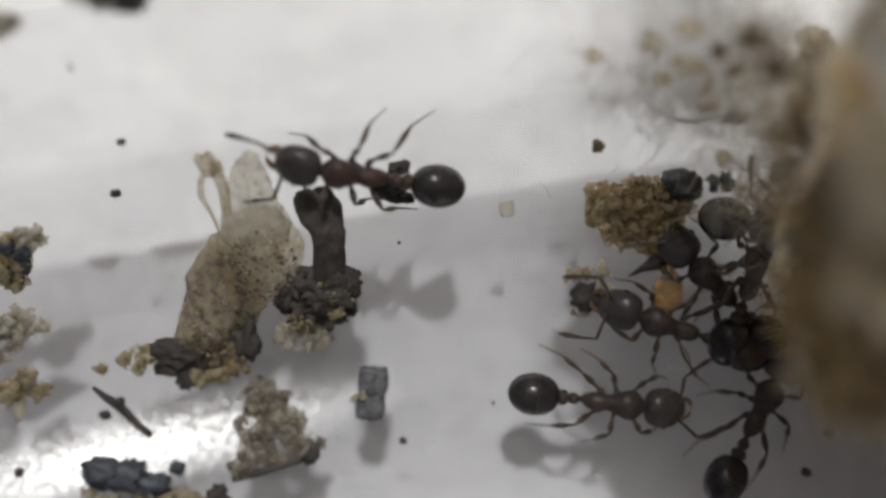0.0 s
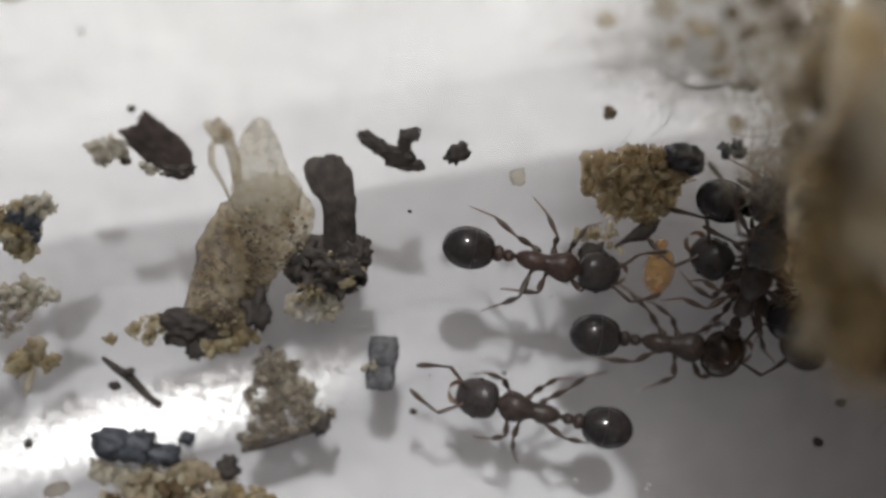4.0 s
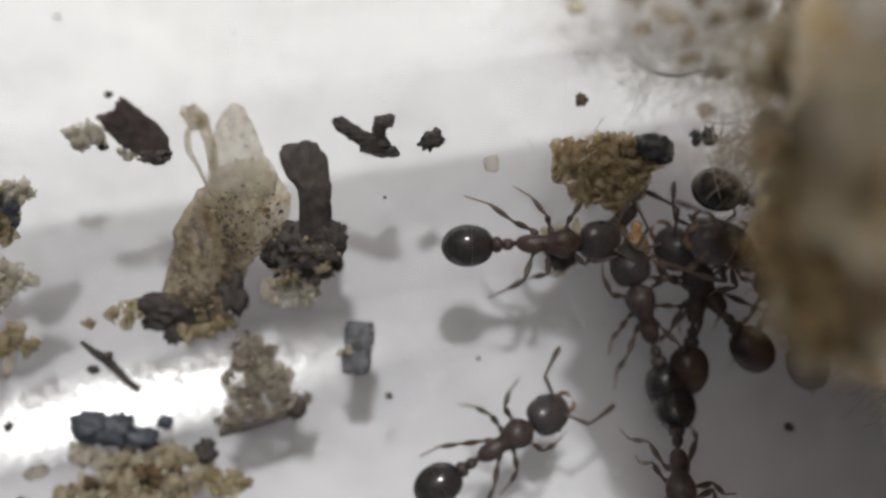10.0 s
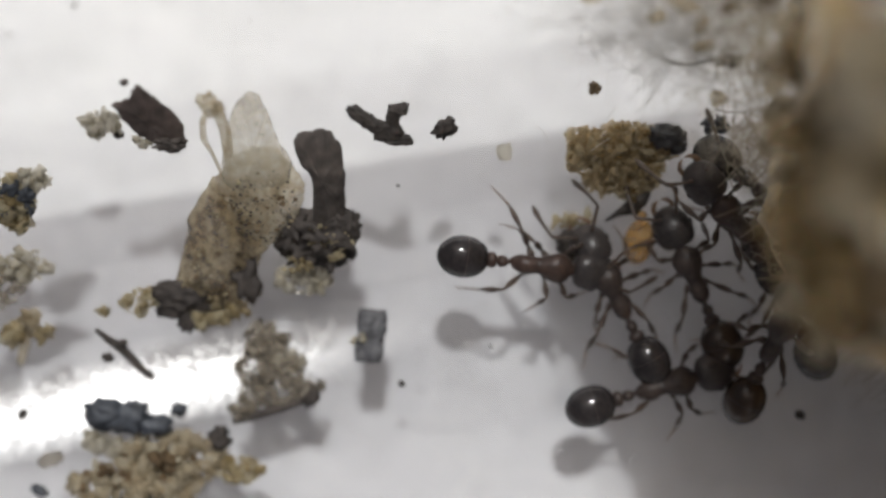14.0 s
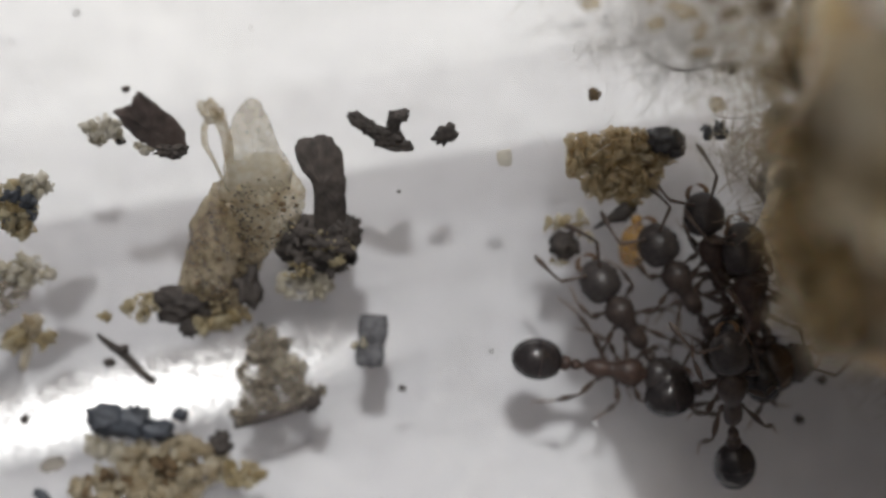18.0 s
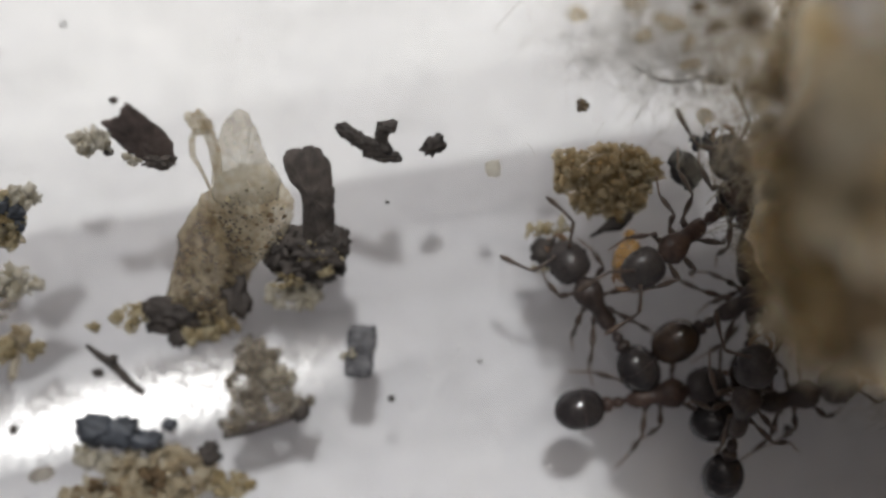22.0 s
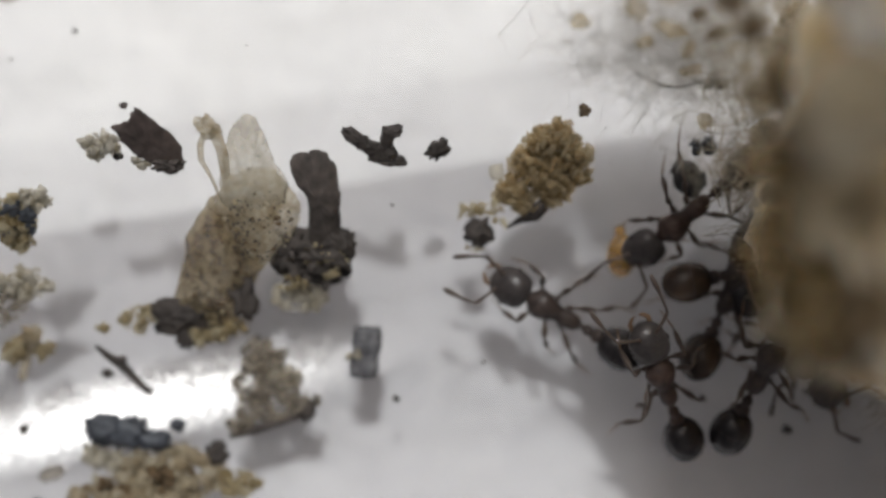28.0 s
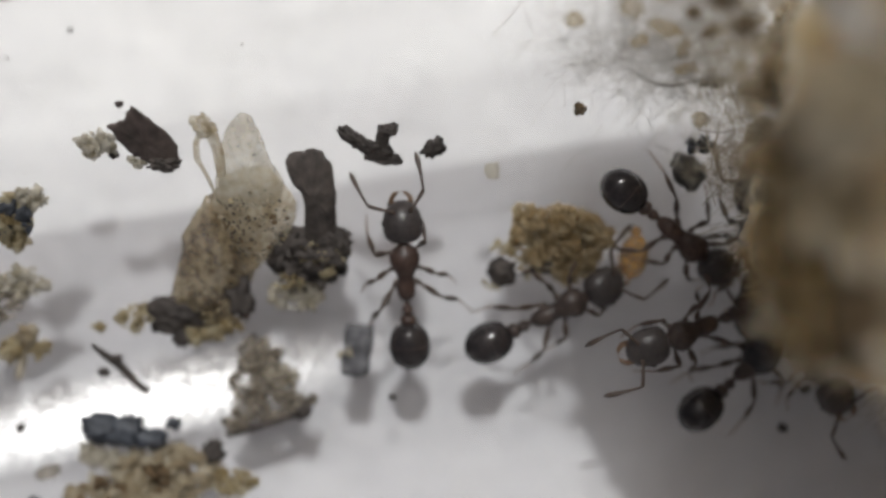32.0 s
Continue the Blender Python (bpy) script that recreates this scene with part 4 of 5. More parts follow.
for u, v, l in ((1110, 235, 0.9), (1085, 290, 0.8), (880, 60, 0.9), (1075, 225, 0.5), (930, 262, 0.4), (1150, 268, 0.5), (1010, 300, 0.6)):
    place, n = on_wall(*at(u, v))
    bm = bmesh.new()
    fibre(bm, rnd, place + n * 0.08, (0.6, 1, 0.1), l, 0.008, 2)
    tagged(part("loose_fibre", bm, FIBRE), "single loose cotton fibre on the tube wall", "fibre", "loose fibres")

# ---- what the ants carry about ----
pile = thing("husk_pile", "tan pile of dry husks that the ants drag", "debris", move(0, 0))
rnd = random.Random(101)
for x, y, n, wide in ((0.04, 0.42, 60, 0.2), (-0.42, 0.36, 60, 0.19), (0.36, -0.26, 80, 0.25), (-0.1, -0.28, 90, 0.27), (0.5, 0.2, 70, 0.2), (-0.5, 0.04, 40, 0.15), (0.02, 0.05, 100, 0.3), (0.2, -0.55, 40, 0.16), (0.34, 0.5, 30, 0.14)):
    bm = bmesh.new()
    lump(bm, 0, 0, 0.0, wide * 0.75, wide * 0.65, 0.13, 0.7, 4, n * x + y, 0.0, 0, 2.8)
    crumbs(bm, rnd, n * 3 // 2, wide * 1.25, wide * 1.2, 0.06, 0.36, 0.7, 2, 1.8)
    for _ in range(n // 10):
        a, r = rnd.random() * 6.28, wide * rnd.uniform(0.3, 1.15)
        px, py, pz = r * math.cos(a), r * math.sin(a), rnd.uniform(0.05, 0.4)
        b, c, l = rnd.random() * 6.28, rnd.gauss(0, 1.6), rnd.uniform(0.08, 0.2)
        points = []
        for i in range(5):
            points.append((px, py, pz))
            px, py, pz = px + l / 4 * math.cos(b), py + l / 4 * math.sin(b), pz + rnd.gauss(0, 0.015)
            b += c / 4
        w = rnd.uniform(0.012, 0.034)
        sweep(bm, points, [w * 0.5, w, w * 1.1, w, w * 0.4], 6, rnd.uniform(0.35, 0.9))
    tagged(part("husk_cluster", bm, TAN, pile, "", move(x * 1.15, y * 0.8)), kind="stuff")
CARRY["pile"] = pile
dark = thing("mouldy_scrap", "dark scrap with yellow mouldy crumbs", "debris", move(0, 0))
bm = bmesh.new()
lump(bm, 0, -0.05, 0, 0.2, 0.22, 0.16, 0.45, 3, 5)
part("dark_core", bm, BARK, dark)
for x, y, n in ((-0.1, 0.26, 16), (0.2, 0.3, 14), (-0.05, -0.32, 8), (0.28, 0.1, 8)):
    bm = bmesh.new()
    crumbs(bm, rnd, n, 0.16, 0.1, 0.06, 0.1, 0.4, 2, 2)
    tagged(part("yellow_crumbs", bm, STRAW, dark, "", move(x, y)), kind="stuff")
CARRY["dark"] = dark
spike = thing("pointed_scrap", "dark pointed scrap beside the husk pile", "scrap", move(0, 0))
bm = bmesh.new()
sweep(bm, [(-0.34, -0.24, 0.06), (-0.15, -0.1, 0.1), (0.05, 0.0, 0.13), (0.2, 0.14, 0.14), (0.3, 0.22, 0.12)], [0.015, 0.06, 0.15, 0.12, 0.03], 9, 0.8)
part("blade", bm, BARK, spike)
CARRY["spike"] = spike
black = thing("black_scrap", "black lumpy scrap under the cotton", "scrap", move(0, 0))
for x, y, lx, ly, s in ((0, 0, 0.25, 0.2, 1.0), (-0.17, 0.08, 0.12, 0.1, 2.0), (0.15, -0.1, 0.14, 0.12, 3.0)):
    bm = bmesh.new()
    lump(bm, x, y, 0, lx, ly, 0.2, 0.35, 3, s, 0.25)
    part("lobe", bm, SHELLBIT, black)
CARRY["black"] = black
larva = thing("larva", "glossy amber larva among the ants", "larva", move(0, 0))
bm = bmesh.new()
loft(bm, egg(-0.36, 0.34, 0.23, 0.2, 0.19, 0.9, 1.1, 15))
part("body", bm, AMBER, larva, "", move(0, 0, 0, 0, 0, 80))
bm = bmesh.new()
loft(bm, egg(0.0, 0.16, 0.09, 0.17, 0.08))
part("head", bm, AMBER, larva, "", move(0.04, 0.3, 0, 0, 0, 100))
CARRY["larva"] = larva

# the ways of the ants: seconds, head and rear body on the plan; of what they carry: seconds, place, turn
ANT_PATHS = {
    "scout": [
        (0, -2.25, 1.78, -0.53, 1.54), (0.5, -3.31, 2.46, -1.54, 1.82), (1, -4.62, 3.32, -3.07, 2.23), (1.1, -4.25, 3.96, -3.29, 2.51),
        (1.2, -3.85, 4.21, -3.41, 2.58), (1.3, -3.47, 4.25, -3.53, 2.59), (1.5, -2.24, 4.43, -3.11, 3.32), (1.7, -0.51, 3.84, -2.18, 4.18),
        (1.8, -0.33, 3.33, -2.15, 3.97), (1.9, -0.28, 2.76, -1.79, 3.76), (2, -0.32, 2.2, -1.51, 3.56), (2.3, 0.38, 1.33, -1.03, 2.67),
        (2.5, 0.53, 0.77, -0.48, 2.28), (3.4, 1.47, -0.18, -0.16, 0.57), (4.5, 1.98, -0.25, 0.22, -0.05), (5, 1.88, -0.18, 0.17, -0.12),
        (6, 2.19, -0, 0.41, -0.1), (7, 2.36, -0.02, 0.52, -0.08), (8, 2.34, 0.02, 0.42, 0.01), (9, 2.33, -0.06, 0.44, -0.03),
        (10, 2.31, -0.03, 0.47, -0.09), (11, 2.32, -0.02, 0.45, -0.08), (12, 2.28, 0.01, 0.41, -0.14), (13, 2.26, 0.1, 0.44, -0.26),
        (13.5, 2, -0.13, 0.19, -0.37), (14.5, 1.9, -1.28, 0.33, -0.52), (15.5, 1.63, -2.07, 0.59, -0.94), (16, 1.95, -2.01, 0.63, -1.07),
        (17, 2.46, -1.98, 0.8, -1.51), (18, 2.81, -2.1, 1.32, -1.89), (18.5, 2.98, -2.01, 1.45, -1.87), (19, 3.96, -1.78, 2.3, -2.16),
        (20, 4.04, -1.86, 2.46, -2.15), (21, 4.23, -1.94, 2.51, -2.19), (22, 3.83, -2.19, 2.13, -2.49), (23, 3.87, -2.22, 2.38, -3.03),
        (24, 3.77, -2.22, 2.18, -3.12), (25, 3.94, -2.22, 2.27, -3.08), (26.3, 3.68, -1.74, 2.4, -3.11), (27.5, 3.36, -1.74, 3.02, -3.07),
        (28, 3.26, -2.02, 3.7, -2.95), (28.2, 2.08, -2.3, 3.69, -2.67), (28.5, 1.74, -2.37, 3.62, -2.65), (29, 0.98, -2.18, 2.97, -2.65),
        (29.5, 0.28, -1.84, 1.83, -2.57), (30, -0.1, -1.8, 1.63, -2.36), (30.5, -0.26, -1.33, 1.21, -2.17), (31, -0.43, -1.32, 1, -2.24),
        (31.5, -0.8, -0.71, 0.67, -1.83), (32, -0.54, 0.21, -0.44, -1.45),
    ],
    "forager": [
        (0, 4.84, -1.39, 4.08, -2.9), (1, 4.35, -2.04, 3.8, -3.09), (2, 3.71, -2.27, 3.58, -3.32), (2.5, 2.67, -2.7, 3.68, -3.79),
        (3.5, 1.09, -2.4, 2.84, -2.94), (4.5, -0.15, -2.05, 1.77, -2.41), (5, -0.06, -2.12, 1.83, -2.48), (6, 0.24, -1.88, 1.98, -2.41),
        (7, 0.41, -1.65, 2.16, -2.37), (7.5, 0.84, -1.64, 2.27, -2.23), (8, 1.17, -2.33, 3.03, -2.31), (8.5, 1.75, -2.15, 3.35, -2.1),
        (9, 2.37, -2.62, 3.91, -2.28), (9.5, 3.06, -3.23, 3.4, -1.7), (10, 3.53, -3.42, 3.57, -2.49), (10.5, 3.35, -4.51, 3.99, -3.41),
        (11, 2.63, -4.69, 3.9, -4.43), (11.4, 1.3, -4.47, 3.09, -4.47), (11.7, -1.13, -3.86, 0.66, -4.03), (12, -2.76, -2.42, -0.85, -3.69),
        (12.3, -3.75, -2.86, -2.14, -3.2), (12.6, -4.85, -3.23, -3.06, -3.31), (13, -9.7, -3.96, -7.92, -3.71), (13.5, -10.98, -4.23, -9.2, -3.88),
        (32, -14.51, -4.47, -12.7, -4.04),
    ],
    "worker_d": [
        (0, -0.82, -5.83, -1.32, -7.51), (5.5, -0.18, -6.05, -1.36, -7.49), (6.2, 0.01, -4.69, -0.92, -6.12), (6.6, 0.17, -3.23, -0.72, -4.58),
        (7, 0.07, -2.79, -0.77, -3.78), (7.5, 0.35, -2.53, -0.47, -3.56), (8, 0.6, -2.6, -0.35, -3.67), (9, 1.19, -2.85, -0.29, -3.74),
        (10, 1.39, -2.79, 0.03, -3.66), (10.5, 1.74, -2.1, 0.9, -3.06), (11, 2.07, -1.97, 0.92, -3.21), (11.5, 2.62, -2.27, 1.01, -3.04),
        (12, 3.05, -2.45, 1.19, -3.13), (12.5, 2.97, -2.43, 1.26, -3.01), (13, 3.62, -2.11, 1.84, -2.96), (13.5, 3.87, -2.17, 2.06, -2.75),
        (15.5, 3.98, -2.14, 2.27, -2.58), (16, 4.47, -2.14, 2.8, -2.75), (17, 4.71, -1.89, 3.1, -2.61), (18, 4.98, -2.01, 3.32, -2.44),
        (19, 4.9, -2.29, 3.45, -2.61), (20, 4.46, -2.54, 3.19, -2.88), (21, 5.76, -2.07, 4.1, -2.62), (22, 5.75, -2.19, 4.17, -2.66),
        (23, 5.79, -2.18, 4.38, -2.56), (24, 5.78, -2.18, 4.33, -2.69), (25, 5.78, -2.18, 4.41, -2.61), (27.5, 5.68, -2.12, 4.65, -1.87),
        (28, 5.69, -1.93, 4.65, -0.72), (30, 5.6, -2, 4.65, -0.62), (32, 5.84, -1.95, 4.97, -0.74),
    ],
    "worker_e": [
        (0, 3.25, -1.85, 1.23, -1.62), (0.5, 4.18, -1.67, 2.34, -1.78), (1, 5.02, -1.66, 3.19, -2.06), (1.5, 4.97, -1.86, 3.14, -1.94),
        (2, 4.82, -1.73, 3.02, -2.06), (2.5, 4.1, -1.85, 2.4, -1.76), (4.5, 3.52, -1.34, 1.98, -1.06), (5, 3.39, -1.49, 2.24, -0.96),
        (6, 3.85, -1.12, 2.26, -1.02), (7, 3.84, -0.66, 2.48, -1.46), (7.5, 3.46, -0.58, 2.53, -1.68), (8, 3.16, -0.47, 2.79, -1.75),
        (9, 2.92, -0.46, 3.51, -1.56), (10, 2.91, -0.42, 3.32, -1.79), (11, 2.57, -0.74, 3.49, -1.94), (12, 2.71, -0.71, 3.36, -2.11),
        (13, 2.33, -0.69, 3, -1.92), (16, 2.35, -0.5, 2.95, -1.92), (17, 2.25, -0.64, 3.12, -1.87), (18, 2.27, -0.73, 3.11, -1.97),
        (19, 2.19, -0.8, 3.24, -2.12), (20, 2.33, -0.71, 3.27, -2.07), (21, 2.43, -0.66, 3.29, -2.02), (22, 2.27, -0.74, 3.02, -1.89),
        (23, 1.99, -0.82, 3.1, -1.91), (24, 1.68, -0.64, 2.89, -1.77), (25, 1.5, -0.62, 2.83, -1.51), (25.5, 1.51, -0.61, 2.62, -1.38),
        (27.5, 1.13, -0.58, 2.46, -1.44), (28, 1.06, -0.62, 2.55, -1.47), (29, 1.15, -0.45, 2.53, -1.48), (29.5, 1.27, -0.29, 1.88, -1.58),
        (30, 0.98, -0.1, 1.63, -1.61), (30.3, 1.02, -0.17, 1.58, -1.58), (30.5, 1.3, -0.31, 1.39, -1.35), (30.7, 1.85, -0.79, 1.12, -1.48),
        (31, 2.09, -0.98, 1.01, -1.54), (32, 2.4, -0.72, 0.77, -1.5),
    ],
    "worker_s": [
        (0, 2.53, -0.37, 4.13, -0.9), (0.5, 2.5, -0.46, 4.01, -0.71), (1, 2.24, -0.3, 3.55, -1.39), (1.5, 1.98, -0.07, 2.82, -1.37),
        (1.8, 2.25, -0.05, 2.46, -1.39), (2, 3.1, 0.24, 2.47, -1.32), (2.5, 3.41, 0.17, 2.67, -1.01), (3.5, 4.02, -0.18, 3.68, -1.18),
        (5, 4.32, -0.35, 4.02, -1.79), (6, 4.11, -0.16, 3.98, -1.75), (7, 3.84, -0.02, 3.94, -1.72), (8, 4.04, -0.3, 3.96, -1.83),
        (9, 3.98, -0.67, 4.02, -2.28), (10, 3.95, -0.38, 3.79, -1.82), (11, 4.66, -0.52, 4.68, -2.14), (12, 4.61, -0.88, 4.53, -2.32),
        (13, 4.9, -1.55, 4.35, -2.49), (16, 4.55, -0.69, 4.77, -2.14), (18, 4.56, -0.73, 4.9, -2.01), (20, 4.8, -0.28, 4.8, -1.73),
        (22, 4.81, -0.32, 4.72, -1.76), (23, 5.23, -1.24, 3.74, -1.33), (24, 4.67, -1.19, 3.48, -1.92), (25, 4.84, -1.32, 3.51, -1.75),
        (28, 4.56, -0.37, 3.96, -1.71), (29, 4.56, -0.53, 3.87, -1.74), (29.5, 4.25, -1.41, 4.94, -1.06), (30, 3.8, -1.37, 5.34, -0.92),
        (31, 3.75, -1.38, 5.24, -0.85), (32, 3.68, -1.26, 4.89, -0.92),
    ],
    "worker_r": [
        (0, 3.75, 0.2, 4.71, -0.8), (1, 3.76, 0.11, 4.94, -0.91), (2, 3.73, 0.06, 4.82, -1.05), (5, 3.69, -0.1, 4.95, -1.32),
        (6, 3.64, 0.01, 4.86, -1.35), (7, 3.73, 0, 4.81, -1.38), (8, 3.58, -0.06, 4.81, -1.5), (9, 3.65, -0.16, 4.74, -1.51),
        (10, 3.57, -0.13, 4.67, -1.56), (11, 3.57, -0.06, 4.32, -1.2), (12, 3.47, -0.07, 4.53, -1.17), (13, 3.41, -0.11, 4.28, -1.47),
        (16, 3.36, 0.17, 3.94, -1.54), (17, 3.37, -0.08, 3.97, -1.38), (18, 3.15, -0.18, 3.94, -1.5), (19, 3.11, -0.18, 3.92, -1.56),
        (20, 3.36, -0.16, 3.95, -1.39), (21, 3.55, -0.79, 3.63, -2.24), (21.5, 4.1, -0.94, 3.5, -1.62), (22, 4.72, -0.74, 3.57, -1.47),
        (23, 4.89, -0.39, 3.83, -0.05), (24, 5.27, -0.64, 3.72, -0.34), (25, 5.27, -0.72, 3.73, -0.59), (28, 5.21, -0.28, 3.74, -0.54),
        (29, 5.25, -0.02, 3.83, -0.52), (30, 4.73, 0.16, 3.96, -0.55), (31, 4.64, 0.32, 4.64, -0.93), (32, 4.8, 0.21, 4.84, -1.09),
    ],
    "worker_t": [
        (0, 4.46, 0.37, 4.13, -0.85), (1, 4.52, 0.31, 4.18, -0.95), (2, 4.49, 0.29, 4.07, -0.93), (5, 4.57, 0.23, 5.25, -0.78),
        (7, 4.47, 0.19, 5.4, -0.66), (9, 4.44, 0.05, 5.08, -0.84), (10, 4.33, -0.04, 5.31, -0.46), (12, 4.27, -0.07, 5.12, -1.04),
        (13, 4.09, 0.31, 4.98, -0.62), (16, 4.3, -0.09, 4.72, -1.2), (18, 4.47, -0.9, 4.73, -2.18), (20, 4.12, 0.57, 4.8, -0.79),
        (21, 4.06, 0.32, 4.83, -1.05), (22, 4.47, 0.79, 4.81, -0.4), (24, 5.19, 0.17, 4.93, -1.11), (28, 5.34, -1.24, 4.99, 0.15),
        (29, 4.77, 0.37, 4.39, -1.05), (30, 5.25, -0.36, 4.56, -1.22), (32, 5.41, -0.31, 4.97, -1.61),
    ],
    "worker_p": [
        (0, 5.72, 0.71, 4.02, 1), (1, 5.69, 0.77, 3.98, 0.93), (2, 5.41, 0.37, 3.77, 0.87), (5, 5.42, 0.32, 3.86, 0.78),
        (6, 5.49, 0.52, 3.91, 0.77), (7, 5.57, 0.35, 4.03, 0.79), (8, 5.57, 0.38, 4.17, 0.87), (9, 5.5, 0.35, 4.14, 0.85),
        (10, 5.64, 0.3, 4.16, 0.76), (11, 5.59, 0.33, 4.17, 0.79), (12, 5.37, 0.23, 3.86, 0.86), (13, 5.15, 0.06, 3.97, 1.16),
        (16, 5.57, 0.25, 4.11, 0.85), (17, 5.65, 0.15, 4.33, 0.93), (17.6, 5.86, 0.01, 4.67, 0.77), (18.5, 6.55, -0.01, 5.19, 0.67),
        (32, 7.49, 0.04, 5.75, 0.64),
    ],
    "worker_q": [
        (0, 5.05, 0.2, 5.72, -0.8), (5, 4.91, -0.36, 5.67, -1.45), (13, 4.81, -0.2, 5.41, -1.64), (16, 4.3, -0.17, 5.15, -1.45),
        (17, 4.12, -0.11, 4.97, -1.38), (18, 3.86, 0.22, 4.22, -1.24), (19, 3.77, 0.54, 4.3, -1.01), (20, 3.61, 0.59, 4.38, -0.62),
        (21, 3.68, 0.79, 4.74, -0.19), (22, 3.44, 0.21, 4.55, 0.75), (22.6, 3.28, 0, 4.56, 0.72), (23, 3.27, 0.05, 4.68, 0.84),
        (24, 2.79, 0.43, 4.59, 0.77), (25, 2.83, 0.54, 4.58, 0.82), (25.5, 2.7, 0.67, 4.58, 0.93), (27.5, 2.76, 0.28, 4.31, 1.06),
        (28, 3.11, -0.03, 4.37, 0.97), (29, 2.82, -0.02, 4.26, 0.97), (30, 3.14, -0.14, 4.22, 0.98), (30.5, 2.98, -0.23, 3.59, 1.24),
        (31, 2.89, -0.76, 3.35, 0.95), (31.3, 3.42, -0.52, 2.9, 1.04), (31.5, 4.13, -0.35, 2.62, 0.87), (32, 4.24, -0.31, 2.81, 0.86),
    ],
    "worker_l": [
        (0, 5.3, -6.25, 4.88, -7.93), (14.3, 4.8, -5.88, 4.55, -7.58), (15.5, 4.36, -3.29, 3.94, -4.65), (16, 4.38, -2.56, 3.74, -3.54),
        (17, 4.12, -2.32, 4.27, -3.51), (18, 4.13, -2.44, 4.3, -3.5), (19, 4.39, -2.37, 4.26, -3.46), (20, 4.29, -2.24, 4.27, -3.53),
        (21, 4.31, -2.41, 4.31, -3.51), (23, 4.68, -2.44, 4.3, -3.5), (25, 4.67, -2.43, 4.31, -3.48), (27, 4.25, -1.85, 4.25, -3.22),
        (27.5, 4.31, -1.78, 4.22, -3.07), (28, 4.87, -1.76, 4.41, -2.84), (29, 5.03, -1.48, 4.29, -2.47), (30, 5.04, -1.48, 4.35, -2.49),
        (31, 4.94, -1.37, 4.25, -2.53), (32, 5.15, -1.52, 4.02, -2.52),
    ],
}
CARRIED = {
    "pile": [
        (0, 2.74, 1.04, 0), (1, 2.77, 1.1, 0), (2, 2.56, 1.12, 0), (5, 2.51, 1, 0), (6, 2.55, 1.15, 0),
        (9, 2.47, 1.02, 0), (13, 2.51, 1.03, 0), (16, 2.5, 0.98, 0), (19, 2.5, 1.03, 0), (22, 2.49, 0.94, 0),
        (23.5, 2.46, 0.97, 0), (24, 2.43, 1.07, 2), (25, 2.01, 1.16, 8), (25.5, 1.93, 1.26, 8), (27.5, 1.6, 1.16, 62),
        (28, 1.57, 1.12, 64), (30, 1.54, 1.06, 64), (30.5, 1.6, 1.04, 50), (31, 1.72, 0.04, -8), (32, 1.82, 0.05, -10),
    ],
    "dark": [
        (0, 1.99, -0.13, 0), (1, 1.92, 0.1, 0), (2, 1.9, -0.17, 0), (5, 1.96, 0.07, 0), (9, 1.84, -0.16, 0),
        (13, 1.88, -0.2, 0), (16, 1.7, -0.09, 0), (19, 1.73, -0.12, 0), (22, 1.61, -0.06, 0), (24, 1.68, -0.08, 0),
        (25, 1.67, 0.04, 0), (27.5, 0.57, 0.28, 0), (30, 0.53, 0.27, 0), (31, 0.97, -0.33, -25), (32, 0.99, -0.35, -25),
    ],
    "spike": [
        (0, 2.99, 0.33, 0), (1, 2.76, 0.35, 0), (2, 2.6, 0.37, 0), (5, 2.64, 0.28, 0), (6, 2.72, 0.39, 0),
        (9, 2.71, 0.3, 0), (13, 2.77, 0.35, 0), (16, 2.51, 0.25, 0), (19, 2.56, 0.31, 0), (22, 2.64, 0.32, 0),
        (24, 2.28, 0.39, 0), (25, 2.1, 0.52, 0), (27.5, 1.34, 0.5, 0), (30, 1.33, 0.42, 0), (31, 1.45, -0.33, -10),
        (32, 1.6, -0.31, -10),
    ],
    "black": [
        (0, 3.41, 1.54, 0), (1, 3.4, 1.52, 0), (5, 3.24, 1.42, 0), (9, 3.23, 1.4, 0), (13, 3.26, 1.37, 0),
        (16, 3.23, 1.4, 0), (19, 3.24, 1.41, 0), (21.3, 3.22, 1.3, 0), (21.8, 3.69, 1.16, -40), (24, 3.75, 1.16, -40),
        (25, 3.77, 1.16, -40), (28, 3.74, 1.08, -40), (30, 3.66, 1.09, -40), (31, 3.95, 1.18, -40), (32, 3.8, 1.16, -40),
    ],
    "larva": [
        (0, 3.2, -0.09, 0), (1, 2.92, -0.17, 0), (2, 2.85, -0.22, 0), (5, 2.97, -0.18, 0), (6, 3.01, -0.11, 0),
        (8, 2.94, -0.13, 0), (9, 2.96, -0.12, 0), (11, 2.91, -0.19, 0), (13, 2.86, -0.16, 0), (16, 2.8, -0.18, 0),
        (18, 2.77, -0.14, 0), (20, 2.89, -0.07, 0), (21, 2.84, -0.19, 0), (24, 2.86, -0.21, 0), (25, 2.96, -0.17, 0),
        (27.5, 2.63, -0.15, 0), (28, 2.73, -0.1, 10), (29, 2.77, 0.09, 10), (30, 2.58, -0.23, 20), (31, 2.83, -0.16, 0),
        (32, 2.98, -0.14, 0),
    ],
    "leaf": [
        (0, -5.25, 4.56, 14), (1.1, -4.91, 4.46, 14), (1.2, -4.52, 1.64, 0), (2, -4.52, 1.64, 0), (32, -4.52, 1.64, 0),
    ],
    "tuft": [
        (0, -5.51, 4.48, 0), (1.1, -5.18, 3.91, 0), (1.2, -5.24, 1.49, 0), (2, -5.24, 1.49, 0), (32, -5.24, 1.49, 0),
    ],
}

